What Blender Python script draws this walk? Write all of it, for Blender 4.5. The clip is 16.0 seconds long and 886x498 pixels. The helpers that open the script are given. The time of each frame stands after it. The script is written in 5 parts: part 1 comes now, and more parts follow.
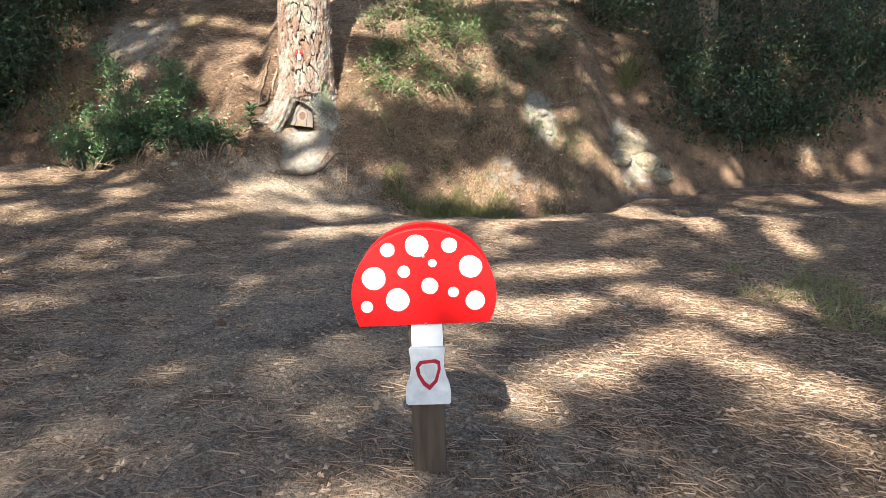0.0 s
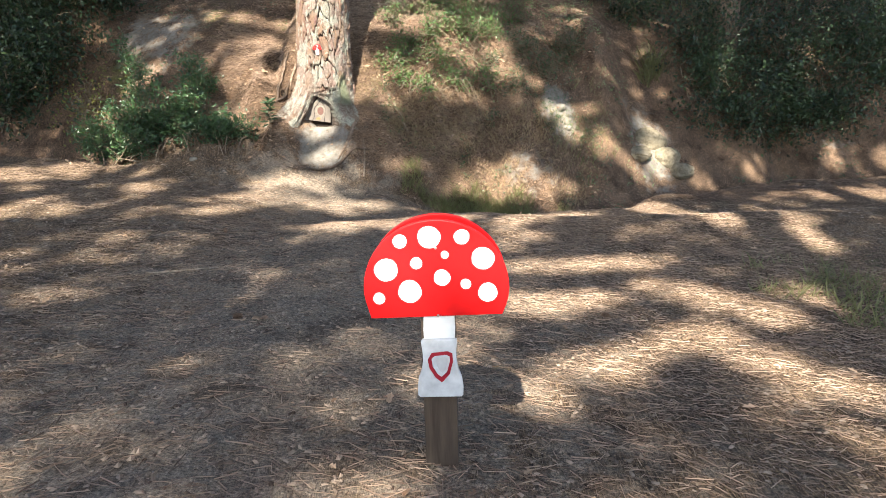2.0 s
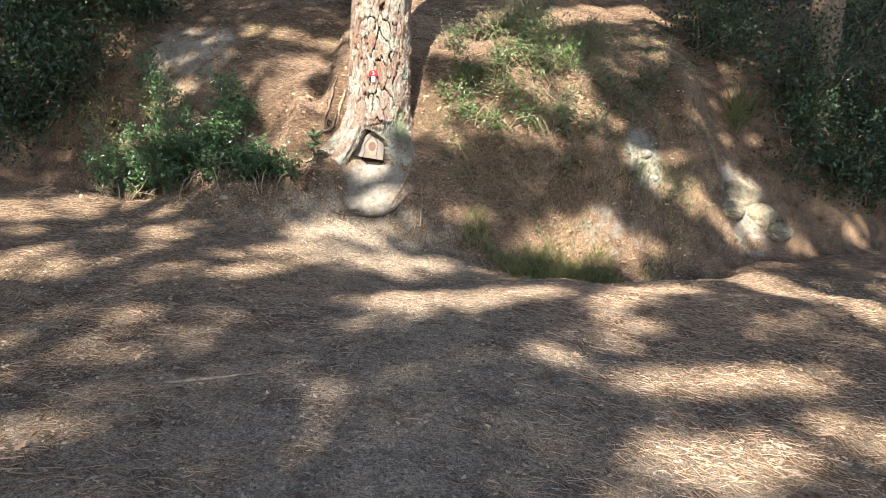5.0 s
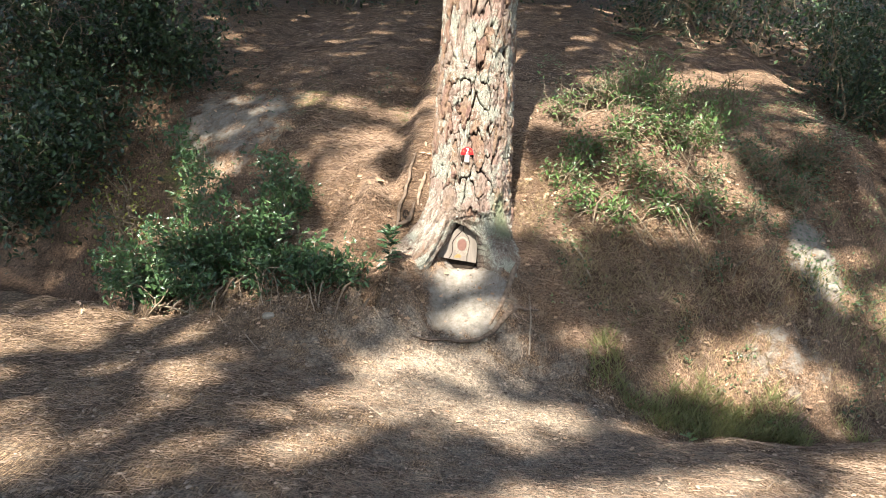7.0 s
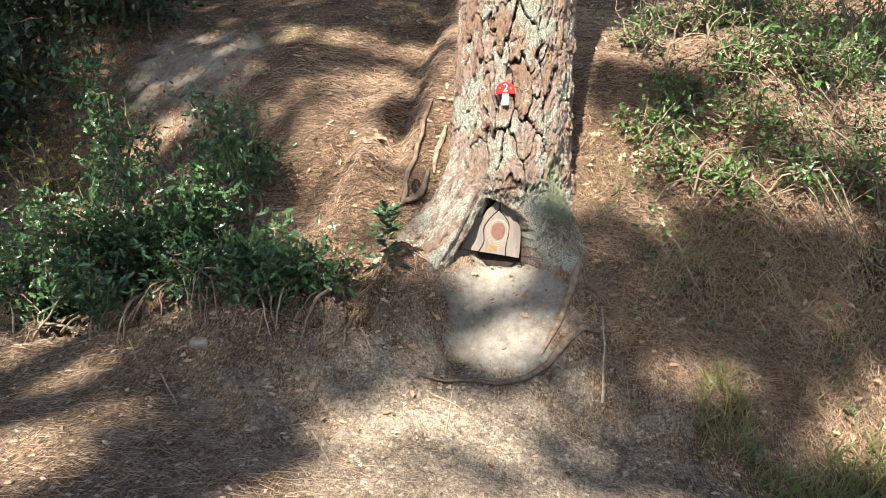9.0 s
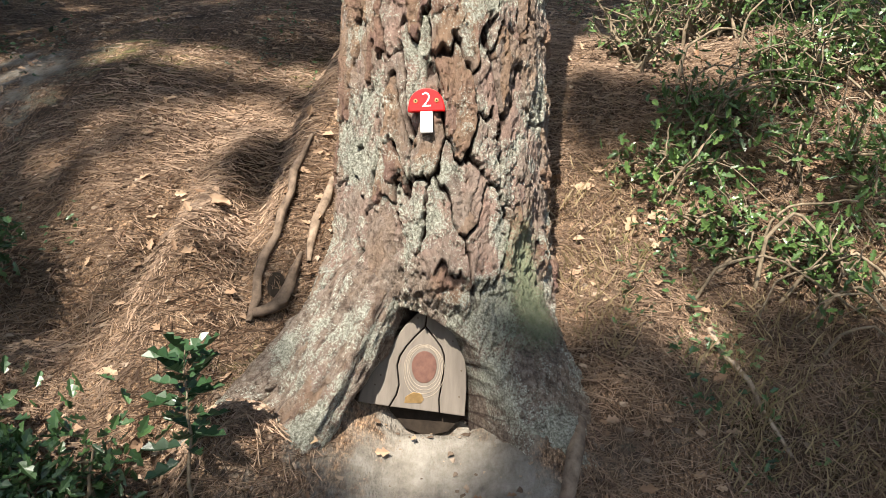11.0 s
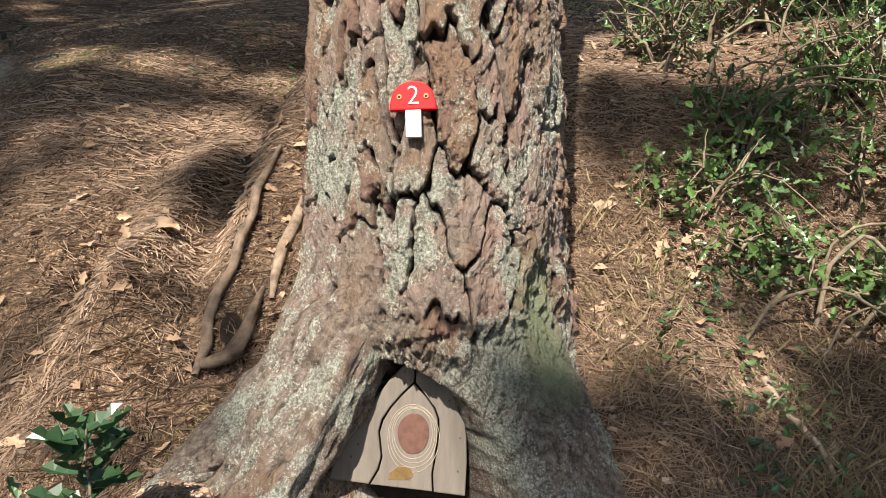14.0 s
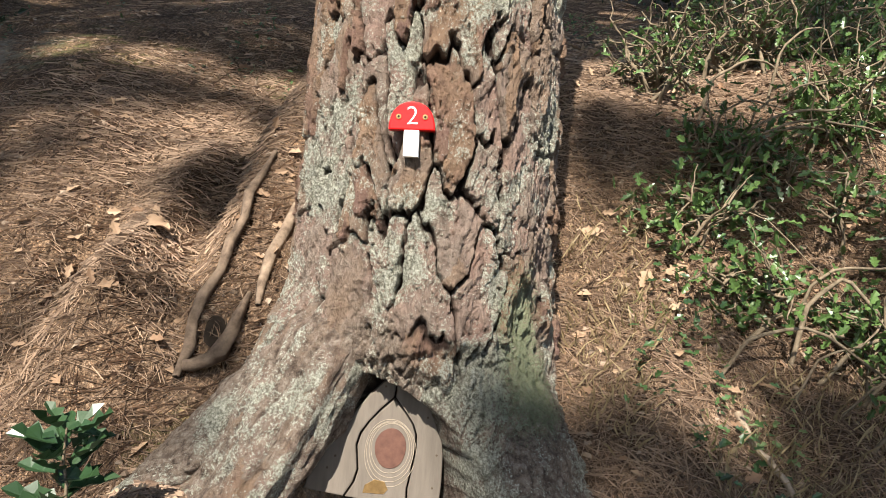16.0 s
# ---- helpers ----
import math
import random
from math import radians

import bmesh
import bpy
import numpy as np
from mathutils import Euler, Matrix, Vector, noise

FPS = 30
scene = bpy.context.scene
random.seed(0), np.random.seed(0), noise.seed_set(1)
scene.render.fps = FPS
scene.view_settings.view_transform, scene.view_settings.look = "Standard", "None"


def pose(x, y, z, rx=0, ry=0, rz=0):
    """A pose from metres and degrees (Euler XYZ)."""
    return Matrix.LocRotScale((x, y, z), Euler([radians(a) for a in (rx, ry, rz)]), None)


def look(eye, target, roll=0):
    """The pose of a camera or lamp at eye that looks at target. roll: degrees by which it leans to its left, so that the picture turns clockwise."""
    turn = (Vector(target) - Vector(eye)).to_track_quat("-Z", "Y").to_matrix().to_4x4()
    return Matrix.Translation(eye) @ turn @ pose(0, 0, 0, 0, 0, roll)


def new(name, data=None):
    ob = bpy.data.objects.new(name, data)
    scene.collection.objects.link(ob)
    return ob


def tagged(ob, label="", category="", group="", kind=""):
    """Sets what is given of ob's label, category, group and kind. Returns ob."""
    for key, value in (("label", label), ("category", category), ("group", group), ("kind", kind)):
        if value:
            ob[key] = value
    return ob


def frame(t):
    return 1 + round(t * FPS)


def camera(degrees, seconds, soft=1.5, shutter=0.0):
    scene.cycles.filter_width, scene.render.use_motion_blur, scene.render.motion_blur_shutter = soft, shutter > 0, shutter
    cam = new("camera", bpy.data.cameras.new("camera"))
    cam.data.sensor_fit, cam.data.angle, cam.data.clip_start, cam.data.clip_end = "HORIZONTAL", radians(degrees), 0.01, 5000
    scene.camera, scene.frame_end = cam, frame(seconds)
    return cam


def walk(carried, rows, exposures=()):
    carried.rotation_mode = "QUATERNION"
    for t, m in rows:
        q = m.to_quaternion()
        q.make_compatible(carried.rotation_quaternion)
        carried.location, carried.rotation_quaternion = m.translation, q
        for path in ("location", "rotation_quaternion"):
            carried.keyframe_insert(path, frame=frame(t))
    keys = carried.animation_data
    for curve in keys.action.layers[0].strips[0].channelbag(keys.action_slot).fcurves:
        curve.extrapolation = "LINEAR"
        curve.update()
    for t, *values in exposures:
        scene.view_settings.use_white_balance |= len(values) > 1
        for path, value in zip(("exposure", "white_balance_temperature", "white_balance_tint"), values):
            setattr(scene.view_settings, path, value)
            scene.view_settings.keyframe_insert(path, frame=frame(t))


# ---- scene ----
cam = camera(63.5, 16.0, 0.85)
METRES, EYE, TILT, LEAN, TURN = 8.5, 1.34, -14.0, 1.5, 0.0
ROWS = [
    (0.0, 0.0, 0.0, 0.0, 0.0, 0.0, -0.0),
    (0.5, 0.0004, 0.0023, -0.0039, 0.59, 0.2, 4.39),
    (1.0, 0.0016, 0.0026, -0.0029, 0.77, -0.29, 3.35),
    (1.5, 0.0007, 0.0038, -0.0013, 0.86, -0.4, 1.08),
    (2.0, 0.0024, 0.0012, -0.0017, 1.51, -0.31, -0.15),
    (2.5, 0.0011, 0.0025, -0.0007, 2.12, -0.2, -0.58),
    (3.0, -0.0097, 0.016, 0.0045, 2.7, -0.06, -2.69),
    (3.5, -0.0291, 0.0347, 0.0138, 1.41, 0.1, -3.3),
    (6.0, -0.1202, 0.2746, 0.0952, 3.86, 2.19, -3.56),
    (6.5, -0.1484, 0.3329, 0.1111, 4.78, 3.66, -4.19),
    (7.0, -0.1654, 0.3903, 0.1233, 5.44, 6.27, -3.9),
    (7.5, -0.1704, 0.4461, 0.1328, 6.6, 6.45, -2.53),
    (8.0, -0.1828, 0.5062, 0.1429, 6.53, 6.81, -1.93),
    (8.5, -0.1809, 0.564, 0.1482, 4.69, 6.75, -1.69),
    (9.0, -0.1807, 0.6312, 0.1581, 8.74, 4.23, -3.97),
    (9.5, -0.1891, 0.6947, 0.1765, 6.12, 6.06, -2.13),
    (10.0, -0.1889, 0.7644, 0.1919, 5.51, 9.39, -1.97),
    (12.5, -0.1999, 0.9025, 0.2175, 3.24, 9.43, -0.92),
    (13.0, -0.1989, 0.9057, 0.219, 4.26, 9.86, -1.3),
    (13.5, -0.1974, 0.9085, 0.22, 5.02, 10.16, -1.43),
    (14.0, -0.1965, 0.9111, 0.2235, 4.37, 11.02, -1.09),
    (14.5, -0.1962, 0.9108, 0.2232, 3.66, 10.36, -1.41),
    (15.0, -0.1966, 0.9109, 0.2245, 3.78, 10.15, -2.54),
    (15.5, -0.1976, 0.91, 0.2264, 3.31, 10.73, -3.64),
    (16.0, -0.1979, 0.9077, 0.2266, 2.41, 11.63, -4.48),
]
walk(cam, [(t, pose(0, 0, EYE, TILT, LEAN, TURN) @ pose(METRES * x, METRES * y, METRES * z, 90 + pitch, roll, yaw)) for t, x, y, z, yaw, pitch, roll in ROWS],
     exposures=[(0.0, 2.15), (6.0, 2.2), (8.5, 2.12), (10.2, 1.73), (12.5, 1.44), (16.0, 1.38)])

# ---- world, sun, exposure ----
SUN_WAY = Vector((0.15, 1.0, -1.0))          # the way the sunlight goes
world = bpy.data.worlds.new("world")
scene.world = world
world.use_nodes = True
sky = world.node_tree.nodes.new("ShaderNodeTexSky")
sky.sky_type = "NISHITA"
sky.sun_disc = False
sky.sun_elevation = radians(44.7)
sky.sun_rotation = math.atan2(-SUN_WAY.x, -SUN_WAY.y)
back = world.node_tree.nodes["Background"]
back.inputs["Strength"].default_value = 0.097
world.node_tree.links.new(sky.outputs[0], back.inputs["Color"])
sun = new("sun", bpy.data.lights.new("sun", "SUN"))
sun.data.energy, sun.data.angle, sun.data.color = 5.0, radians(0.53), (1.0, 0.94, 0.83)
sun.matrix_world = look((0, 0, 30), Vector((0, 0, 30)) + SUN_WAY)


# ---- numeric helpers ----
def hash01(ix, iy, iz, seed):
    h = (ix.astype(np.int64) * 73856093) ^ (iy.astype(np.int64) * 19349663) ^ (iz.astype(np.int64) * 83492791) ^ (seed * 2654435761)
    h = h & 0xFFFFFFFF
    h = ((h ^ (h >> 16)) * 0x45D9F3B) & 0xFFFFFFFF
    h = ((h ^ (h >> 16)) * 0x45D9F3B) & 0xFFFFFFFF
    return (h ^ (h >> 16)) / 4294967295.0


def vnoise(x, y, z, seed=0):
    """Smooth lattice noise, -1 to 1."""
    x, y, z = np.broadcast_arrays(np.asarray(x, float), np.asarray(y, float), np.asarray(z, float))
    fx, fy, fz = np.floor(x), np.floor(y), np.floor(z)
    u, v, w = x - fx, y - fy, z - fz
    u, v, w = u * u * (3 - 2 * u), v * v * (3 - 2 * v), w * w * (3 - 2 * w)
    out = 0
    for a in (0, 1):
        for b in (0, 1):
            for c in (0, 1):
                out = out + hash01(fx + a, fy + b, fz + c, seed) * (u if a else 1 - u) * (v if b else 1 - v) * (w if c else 1 - w)
    return out * 2 - 1


def fbm(x, y, z, octaves=4, seed=0):
    out, amp, f = 0, 1.0, 1.0
    for k in range(octaves):
        out = out + amp * vnoise(x * f, y * f, z * f, seed + k)
        amp, f = amp * 0.5, f * 2.03
    return out / 1.9


def cells(u, v, wrap, seed=0):
    """Nearest and second nearest cell distances and the nearest cell's own number, round a cylinder with wrap cells."""
    iu, iv = np.floor(u), np.floor(v)
    f1, f2, own = np.full(u.shape, 9.0), np.full(u.shape, 9.0), np.zeros(u.shape)
    zero = np.zeros_like(iu)
    for a in (-1, 0, 1):
        for b in (-1, 0, 1):
            cu, cv = iu + a, iv + b
            hu = np.mod(cu, wrap)
            px, py = cu + hash01(hu, cv, zero, seed), cv + hash01(hu, cv, zero, seed + 7)
            d = np.hypot(u - px, v - py)
            near = d < f1
            f2 = np.where(near, f1, np.minimum(f2, d))
            own = np.where(near, hash01(hu, cv, zero, seed + 13), own)
            f1 = np.where(near, d, f1)
    return f1, f2, own


def soft(s, w):
    return w * np.logaddexp(0, np.asarray(s, float) / w)


def step(a, b, x):
    t = np.clip((np.asarray(x, float) - a) / (b - a), 0, 1)
    return t * t * (3 - 2 * t)


def bump(x, y, cx, cy, rx, ry):
    return np.exp(-((x - cx) / rx) ** 2 - ((y - cy) / ry) ** 2)


def height(x, y):
    """The lie of the land: a path, a ditch on its far side and a wooded bank."""
    x, y = np.asarray(x, float), np.asarray(y, float)
    u = np.clip(x + 1, -6, 6)
    toe = 9.09 + 0.079 * u + 0.046 * u * u + 0.5 / (1 + np.exp(-np.clip(x - 2.3, -9, 9) / 0.15))
    toe = toe - 0.35 * bump(x, 0, -3.3, 0, 1.0, 1.0) + (0.07 * np.sin(x * 5.1) + 0.14 * fbm(x * 1.9, y * 1.2, 0.9, 3, 21)) * step(-1.5, -0.5, x)
    s = y - toe
    flat = -0.459 + 0.13 * soft(0.8 - np.clip(x, -9, 9), 0.5) + 0.3 * np.exp(-((y - 1.2) / 2.2) ** 2)
    z = flat + 1.13 * soft(s, 0.12) - 0.74 * soft(s - 1.92, 0.25) - 0.37 * soft(s - 45, 4.0)
    z = z - 0.22 * np.exp(-((s + 0.12) / 0.48) ** 2) / (1 + np.exp(-(np.clip(x, -9, 9) + 0.6) / 0.35))
    z = z + 0.35 * bump(x, y, -0.2, 10.9, 0.9, 0.6) + 0.3 * bump(x, y, 2.1, 11.5, 0.35, 0.8) - 0.22 * bump(x, y, -2.9, 11.1, 0.6, 0.7)
    z = z + 0.2 * bump(x, y, -3.1, 9.0, 1.3, 0.3) + 0.26 * bump(x, y, -2.72, 9.88, 0.19, 0.3) - 0.16 * bump(x, y, -2.45, 9.8, 0.14, 0.25)
    face = step(9.2, 9.6, y) * step(11.2, 10.6, y)
    z = z - face * (0.13 * bump(x, 0, 0.38, 0, 0.13, 1) + 0.09 * bump(x, 0, -0.45, 0, 0.09, 1) + 0.10 * bump(x, 0, 1.05, 0, 0.1, 1) - 0.08 * bump(x, 0, 0.75, 0, 0.14, 1))
    shelf = step(-5.0, -4.4, x) * step(-2.55, -2.8, x)
    edge = y - 9.14 - 0.05 * np.sin(x * 7.3) - 0.04 * np.sin(x * 17.0)
    z = z + shelf * (0.32 * step(-0.03, 0.05, edge) - 0.10 * step(-0.5, -0.05, edge) - 0.16 * step(0.05, 0.7, edge))
    z = z - 0.24 * bump(x, y, -1.92, 9.80, 0.24, 0.17) + 0.15 * bump(x, y, -2.5, 9.42, 0.24, 0.17) + 0.10 * bump(x, y, -1.78, 9.45, 0.3, 0.22)
    # the bank left of the pine lies further back; the mound under the little door; the trodden path
    z = z - 0.36 * step(-2.42, -2.72, x) * step(9.02, 9.22, y) * step(-7.2, -4.9, x)
    z = z - 0.22 * bump(x, y, -2.09, 9.37, 0.15, 0.2) + 0.07 * bump(x, y, -2.32, 9.45, 0.13, 0.16) + 0.1 * bump(x, y, -1.9, 9.69, 0.16, 0.06) - 0.12 * bump(x, y, -1.9, 9.5, 0.2, 0.15) + 0.16 * bump(x, y, -1.48, 9.31, 0.16, 0.2)
    z = z + 0.1 * bump(x, y, -1.2, 9.75, 0.35, 0.3) - 0.15 * bump(x, y, -1.3, 9.13, 0.25, 0.13) + 0.08 * bump(x, y, -0.8, 9.35, 0.25, 0.15)
    z = z - 0.26 * bump(x, y, -0.14, 10.03, 0.16, 0.2) - 0.09 * bump(x, y, -0.2, 8.75, 0.3, 0.25) + 0.14 * bump(x, y, 1.12, 9.68, 0.3, 0.22)
    z = z + 0.09 * step(8.6, 7.2, y) * step(-1.9, -0.9, x) + 0.09 * bump(0, y, 0, 7.6, 1, 0.6) * step(-1.2, -0.3, x) - 0.13 * bump(x, y, -1.1, 7.7, 1.1, 0.7) + 0.12 * bump(x, y, -1.52, 9.56, 0.15, 0.13)
    rise = step(9.8, 10.0, y) * step(11.0, 10.6, y)
    z = z - rise * step(10.9, 10.15, y) * 0.06 * bump(x + 0.12 * (y - 10.1), 0, -2.57, 0, 0.06, 1) - 0.10 * bump(x, y, -2.98, 10.17, 0.06, 0.14) + rise * 0.06 * bump(x, 0, -2.78, 0, 0.09, 1)
    z = z - 0.08 * bump(x, y, -3.2, 9.85, 0.14, 0.1)
    return z


def grad(x, y, e=0.04):
    return (height(x + e, y) - height(x - e, y)) / (2 * e), (height(x, y + e) - height(x, y - e)) / (2 * e)


def relief(x, y):
    """Clods, hollows and litter on the land."""
    gx, gy = grad(x, y)
    steep = step(0.4, 1.2, np.hypot(gx, gy))
    near = step(22, 12, np.hypot(x, y - 6))
    a = 0.05 * fbm(x * 0.9, y * 0.9, 0.3, 3, 3) + 0.03 * step(7.6, 8.8, y) * fbm(x * 2.6, y * 2.6, 5.3, 3, 7) + 0.02 * fbm(x * 5, y * 5, 0.7, 3, 5) * (0.35 + steep)
    rill = steep * (0.075 * fbm(x * 4.5, y * 1.6, 3.1, 4, 9) + 0.035 * fbm(x * 14, y * 10, 1.7, 3, 11))
    litter = 0.006 * fbm(x * 22, y * 22, 0.2, 2, 15) + 0.004 * vnoise(x * 60, y * 60, 0.5, 17)
    return (a + rill + litter) * near


def land(x, y):
    return height(x, y) + relief(x, y)


# ---- mesh helpers ----
def mesh_np(name, verts, faces, smooth=False):
    """A mesh from arrays: verts (n, 3), faces (m, k), or a list of such arrays."""
    me = bpy.data.meshes.new(name)
    groups = faces if isinstance(faces, list) else [faces]
    groups = [np.asarray(g, np.int32) for g in groups]
    verts = np.asarray(verts, np.float32)
    me.vertices.add(len(verts))
    me.vertices.foreach_set("co", verts.ravel())
    loops = np.concatenate([g.ravel() for g in groups])
    sizes = np.concatenate([np.full(len(g), g.shape[1], np.int32) for g in groups])
    starts = np.concatenate([[0], np.cumsum(sizes)[:-1]]).astype(np.int32)
    me.loops.add(len(loops))
    me.loops.foreach_set("vertex_index", loops)
    me.polygons.add(len(sizes))
    me.polygons.foreach_set("loop_start", starts)
    me.polygons.foreach_set("use_smooth", np.full(len(sizes), smooth))
    me.update(calc_edges=True)
    me.validate()
    return me


def field(me, name, values):
    me.attributes.new(name, "FLOAT", "POINT").data.foreach_set("value", np.asarray(values, np.float32))


def part(name, data, material, parent=None, label=""):
    """Links a mesh or a bmesh as one object under a thing or a part."""
    if isinstance(data, bmesh.types.BMesh):
        me = bpy.data.meshes.new(name)
        data.to_mesh(me)
        data.free()
        data = me
    if material:
        data.materials.append(material)
    ob = new(name, data)
    ob.parent = parent
    return tagged(ob, label) if label else ob


def thing(name, place, label, category, group="", turn=0):
    ob = new(name)
    ob.empty_display_size = 0.1
    ob.matrix_world = pose(*place, 0, 0, turn)
    return tagged(ob, label, category, group)


def slab(outline, thick, bevel=0.002, back=0.0):
    """A board in the x-z plane, its face towards -y at y = back - thick, cut to the outline."""
    bm = bmesh.new()
    face = bm.faces.new([bm.verts.new((x, back, z)) for x, z in outline])
    out = bmesh.ops.extrude_face_region(bm, geom=[face])
    bmesh.ops.translate(bm, verts=[v for v in out["geom"] if isinstance(v, bmesh.types.BMVert)], vec=(0, -thick, 0))
    bmesh.ops.recalc_face_normals(bm, faces=bm.faces)
    if bevel:
        edges = [e for e in bm.edges if all(abs(v.co.y - (back - thick)) < 1e-5 for v in e.verts)]
        bmesh.ops.bevel(bm, geom=edges, offset=bevel, segments=2, affect="EDGES", profile=0.5)
    return bm


def oval(cx, cz, rx, rz, n=24, wob=0.0, seed=0):
    rnd = random.Random(seed)
    ph = rnd.random() * 6
    return [(cx + rx * (1 + wob * math.sin(3 * a + ph)) * math.cos(a), cz + rz * (1 + wob * math.cos(2 * a + ph)) * math.sin(a)) for a in (2 * math.pi * k / n for k in range(n))]


def tube(points, radii, sides=7, rough=0.0, seed=0):
    """A tapered tube along points, as arrays."""
    pts = np.asarray(points, float)
    n = len(pts)
    radii = np.broadcast_to(np.asarray(radii, float), (n,))
    tang = np.gradient(pts, axis=0)
    tang /= np.linalg.norm(tang, axis=1)[:, None] + 1e-9
    ref = np.array([0.31, 0.2, 0.93]) if abs(tang[:, 2]).mean() < 0.8 else np.array([1.0, 0.1, 0])
    a = np.cross(tang, ref)
    a /= np.linalg.norm(a, axis=1)[:, None] + 1e-9
    b = np.cross(tang, a)
    ang = np.linspace(0, 2 * np.pi, sides, endpoint=False)
    r = radii[:, None] * np.ones(sides)
    if rough:
        r = r * (1 + rough * fbm(np.cos(ang)[None] * 2 + 0 * r, np.arange(n)[:, None] * 0.6 + 0 * r, np.sin(ang)[None] * 2 + 0 * r, 2, seed))
    v = pts[:, None] + r[..., None] * (np.cos(ang)[None, :, None] * a[:, None] + np.sin(ang)[None, :, None] * b[:, None])
    i, j = np.meshgrid(np.arange(n - 1), np.arange(sides), indexing="ij")
    k = (j + 1) % sides
    f = np.stack([i * sides + j, i * sides + k, (i + 1) * sides + k, (i + 1) * sides + j], -1).reshape(-1, 4)
    return v.reshape(-1, 3), f


def join(pieces):
    vs, fs, n = [], [], 0
    for v, f in pieces:
        vs.append(v)
        fs.append(np.asarray(f) + n)
        n += len(v)
    return np.concatenate(vs), np.concatenate(fs)


def wander(a, b, n, amount, seed):
    """A crooked line from a to b."""
    t = np.linspace(0, 1, n)[:, None]
    a, b = np.asarray(a, float), np.asarray(b, float)
    off = np.stack([fbm(t[:, 0] * 3.1, seed * 1.7, k * 5.1, 3, seed + k) for k in range(3)], -1)
    return a + (b - a) * t + off * amount * np.sin(t * np.pi * 0.85) * np.linalg.norm(b - a)


def strew(template, faces, place, forward, up, size):
    """Copies of a small template, laid with its x along forward and its z along up."""
    f = forward / (np.linalg.norm(forward, axis=1)[:, None] + 1e-9)
    s = np.cross(up, f)
    s /= np.linalg.norm(s, axis=1)[:, None] + 1e-9
    u = np.cross(f, s)
    size = np.broadcast_to(np.asarray(size, float).reshape(-1, 1) if np.ndim(size) < 2 else size, (len(place), 3)) if np.ndim(size) else np.full((len(place), 3), size)
    t = np.asarray(template, float)
    v = place[:, None] + (t[None, :, 0] * size[:, :1])[..., None] * f[:, None] + (t[None, :, 1] * size[:, 1:2])[..., None] * s[:, None] + (t[None, :, 2] * size[:, 2:3])[..., None] * u[:, None]
    fc = np.asarray(faces)[None] + (np.arange(len(place)) * len(t))[:, None, None]
    return v.reshape(-1, 3), fc.reshape(-1, fc.shape[-1])


def on_land(points, lift):
    p = np.asarray(points, float)
    p[:, 2] = land(p[:, 0], p[:, 1]) + lift
    return p


def bank_y(x, z):
    """Where the bank reaches the height z, at x."""
    a, b = 9.0, 13.0
    for _ in range(30):
        m = (a + b) / 2
        a, b = (m, b) if float(land(x, m)) < z else (a, m)
    return a


def rand_dirs(rng, n):
    d = rng.normal(size=(n, 3))
    return d / np.linalg.norm(d, axis=1)[:, None]


# ---- materials ----
def mat(name, rough=0.8, metal=0.0, spec=0.3):
    m = bpy.data.materials.new(name)
    m.use_nodes = True
    b = m.node_tree.nodes["Principled BSDF"]
    b.inputs["Roughness"].default_value = rough
    b.inputs["Metallic"].default_value = metal
    b.inputs["Specular IOR Level"].default_value = spec
    return m, m.node_tree, b


def node(tree, kind, links=(), **values):
    n = tree.nodes.new(kind)
    for k, v in values.items():
        n.inputs[k.replace("_", " ")].default_value = v
    for a, sock in links:
        tree.links.new(sock, n.inputs[a])
    return n


def coords(tree, scale=(1, 1, 1), turn=(0, 0, 0)):
    g = tree.nodes.new("ShaderNodeNewGeometry")
    m = tree.nodes.new("ShaderNodeMapping")
    m.inputs["Scale"].default_value = scale
    m.inputs["Rotation"].default_value = turn
    tree.links.new(g.outputs["Position"], m.inputs["Vector"])
    return m.outputs[0]


def own_coords(tree, scale=(1, 1, 1)):
    g = tree.nodes.new("ShaderNodeTexCoord")
    m = tree.nodes.new("ShaderNodeMapping")
    m.inputs["Scale"].default_value = scale
    tree.links.new(g.outputs["Object"], m.inputs["Vector"])
    return m.outputs[0]


def noise_tex(tree, vec, scale, detail=4.0, rough=0.6):
    n = tree.nodes.new("ShaderNodeTexNoise")
    n.inputs["Scale"].default_value, n.inputs["Detail"].default_value, n.inputs["Roughness"].default_value = scale, detail, rough
    tree.links.new(vec, n.inputs["Vector"])
    return n.outputs["Fac"]


def ramp(tree, fac, stops):
    r = tree.nodes.new("ShaderNodeValToRGB")
    e = r.color_ramp.elements
    while len(e) < len(stops):
        e.new(0.5)
    for el, (p, c) in zip(e, stops):
        el.position, el.color = p, (*c, 1) if len(c) == 3 else c
    tree.links.new(fac, r.inputs[0])
    return r.outputs[0]


def mix(tree, fac, a, b, mode="MIX"):
    n = tree.nodes.new("ShaderNodeMix")
    n.data_type, n.blend_type = "RGBA", mode
    for sock, v in ((n.inputs[0], fac), (n.inputs[6], a), (n.inputs[7], b)):
        if isinstance(v, (int, float)):
            sock.default_value = v
        elif isinstance(v, tuple):
            sock.default_value = (*v, 1)
        else:
            tree.links.new(v, sock)
    return n.outputs[2]


def maths(tree, op, a, b=0.0):
    n = tree.nodes.new("ShaderNodeMath")
    n.operation = op
    for sock, v in zip(n.inputs, (a, b)):
        if isinstance(v, (int, float)):
            sock.default_value = v
        else:
            tree.links.new(v, sock)
    return n.outputs[0]


def attr(tree, name):
    a = tree.nodes.new("ShaderNodeAttribute")
    a.attribute_name = name
    return a.outputs["Fac"]


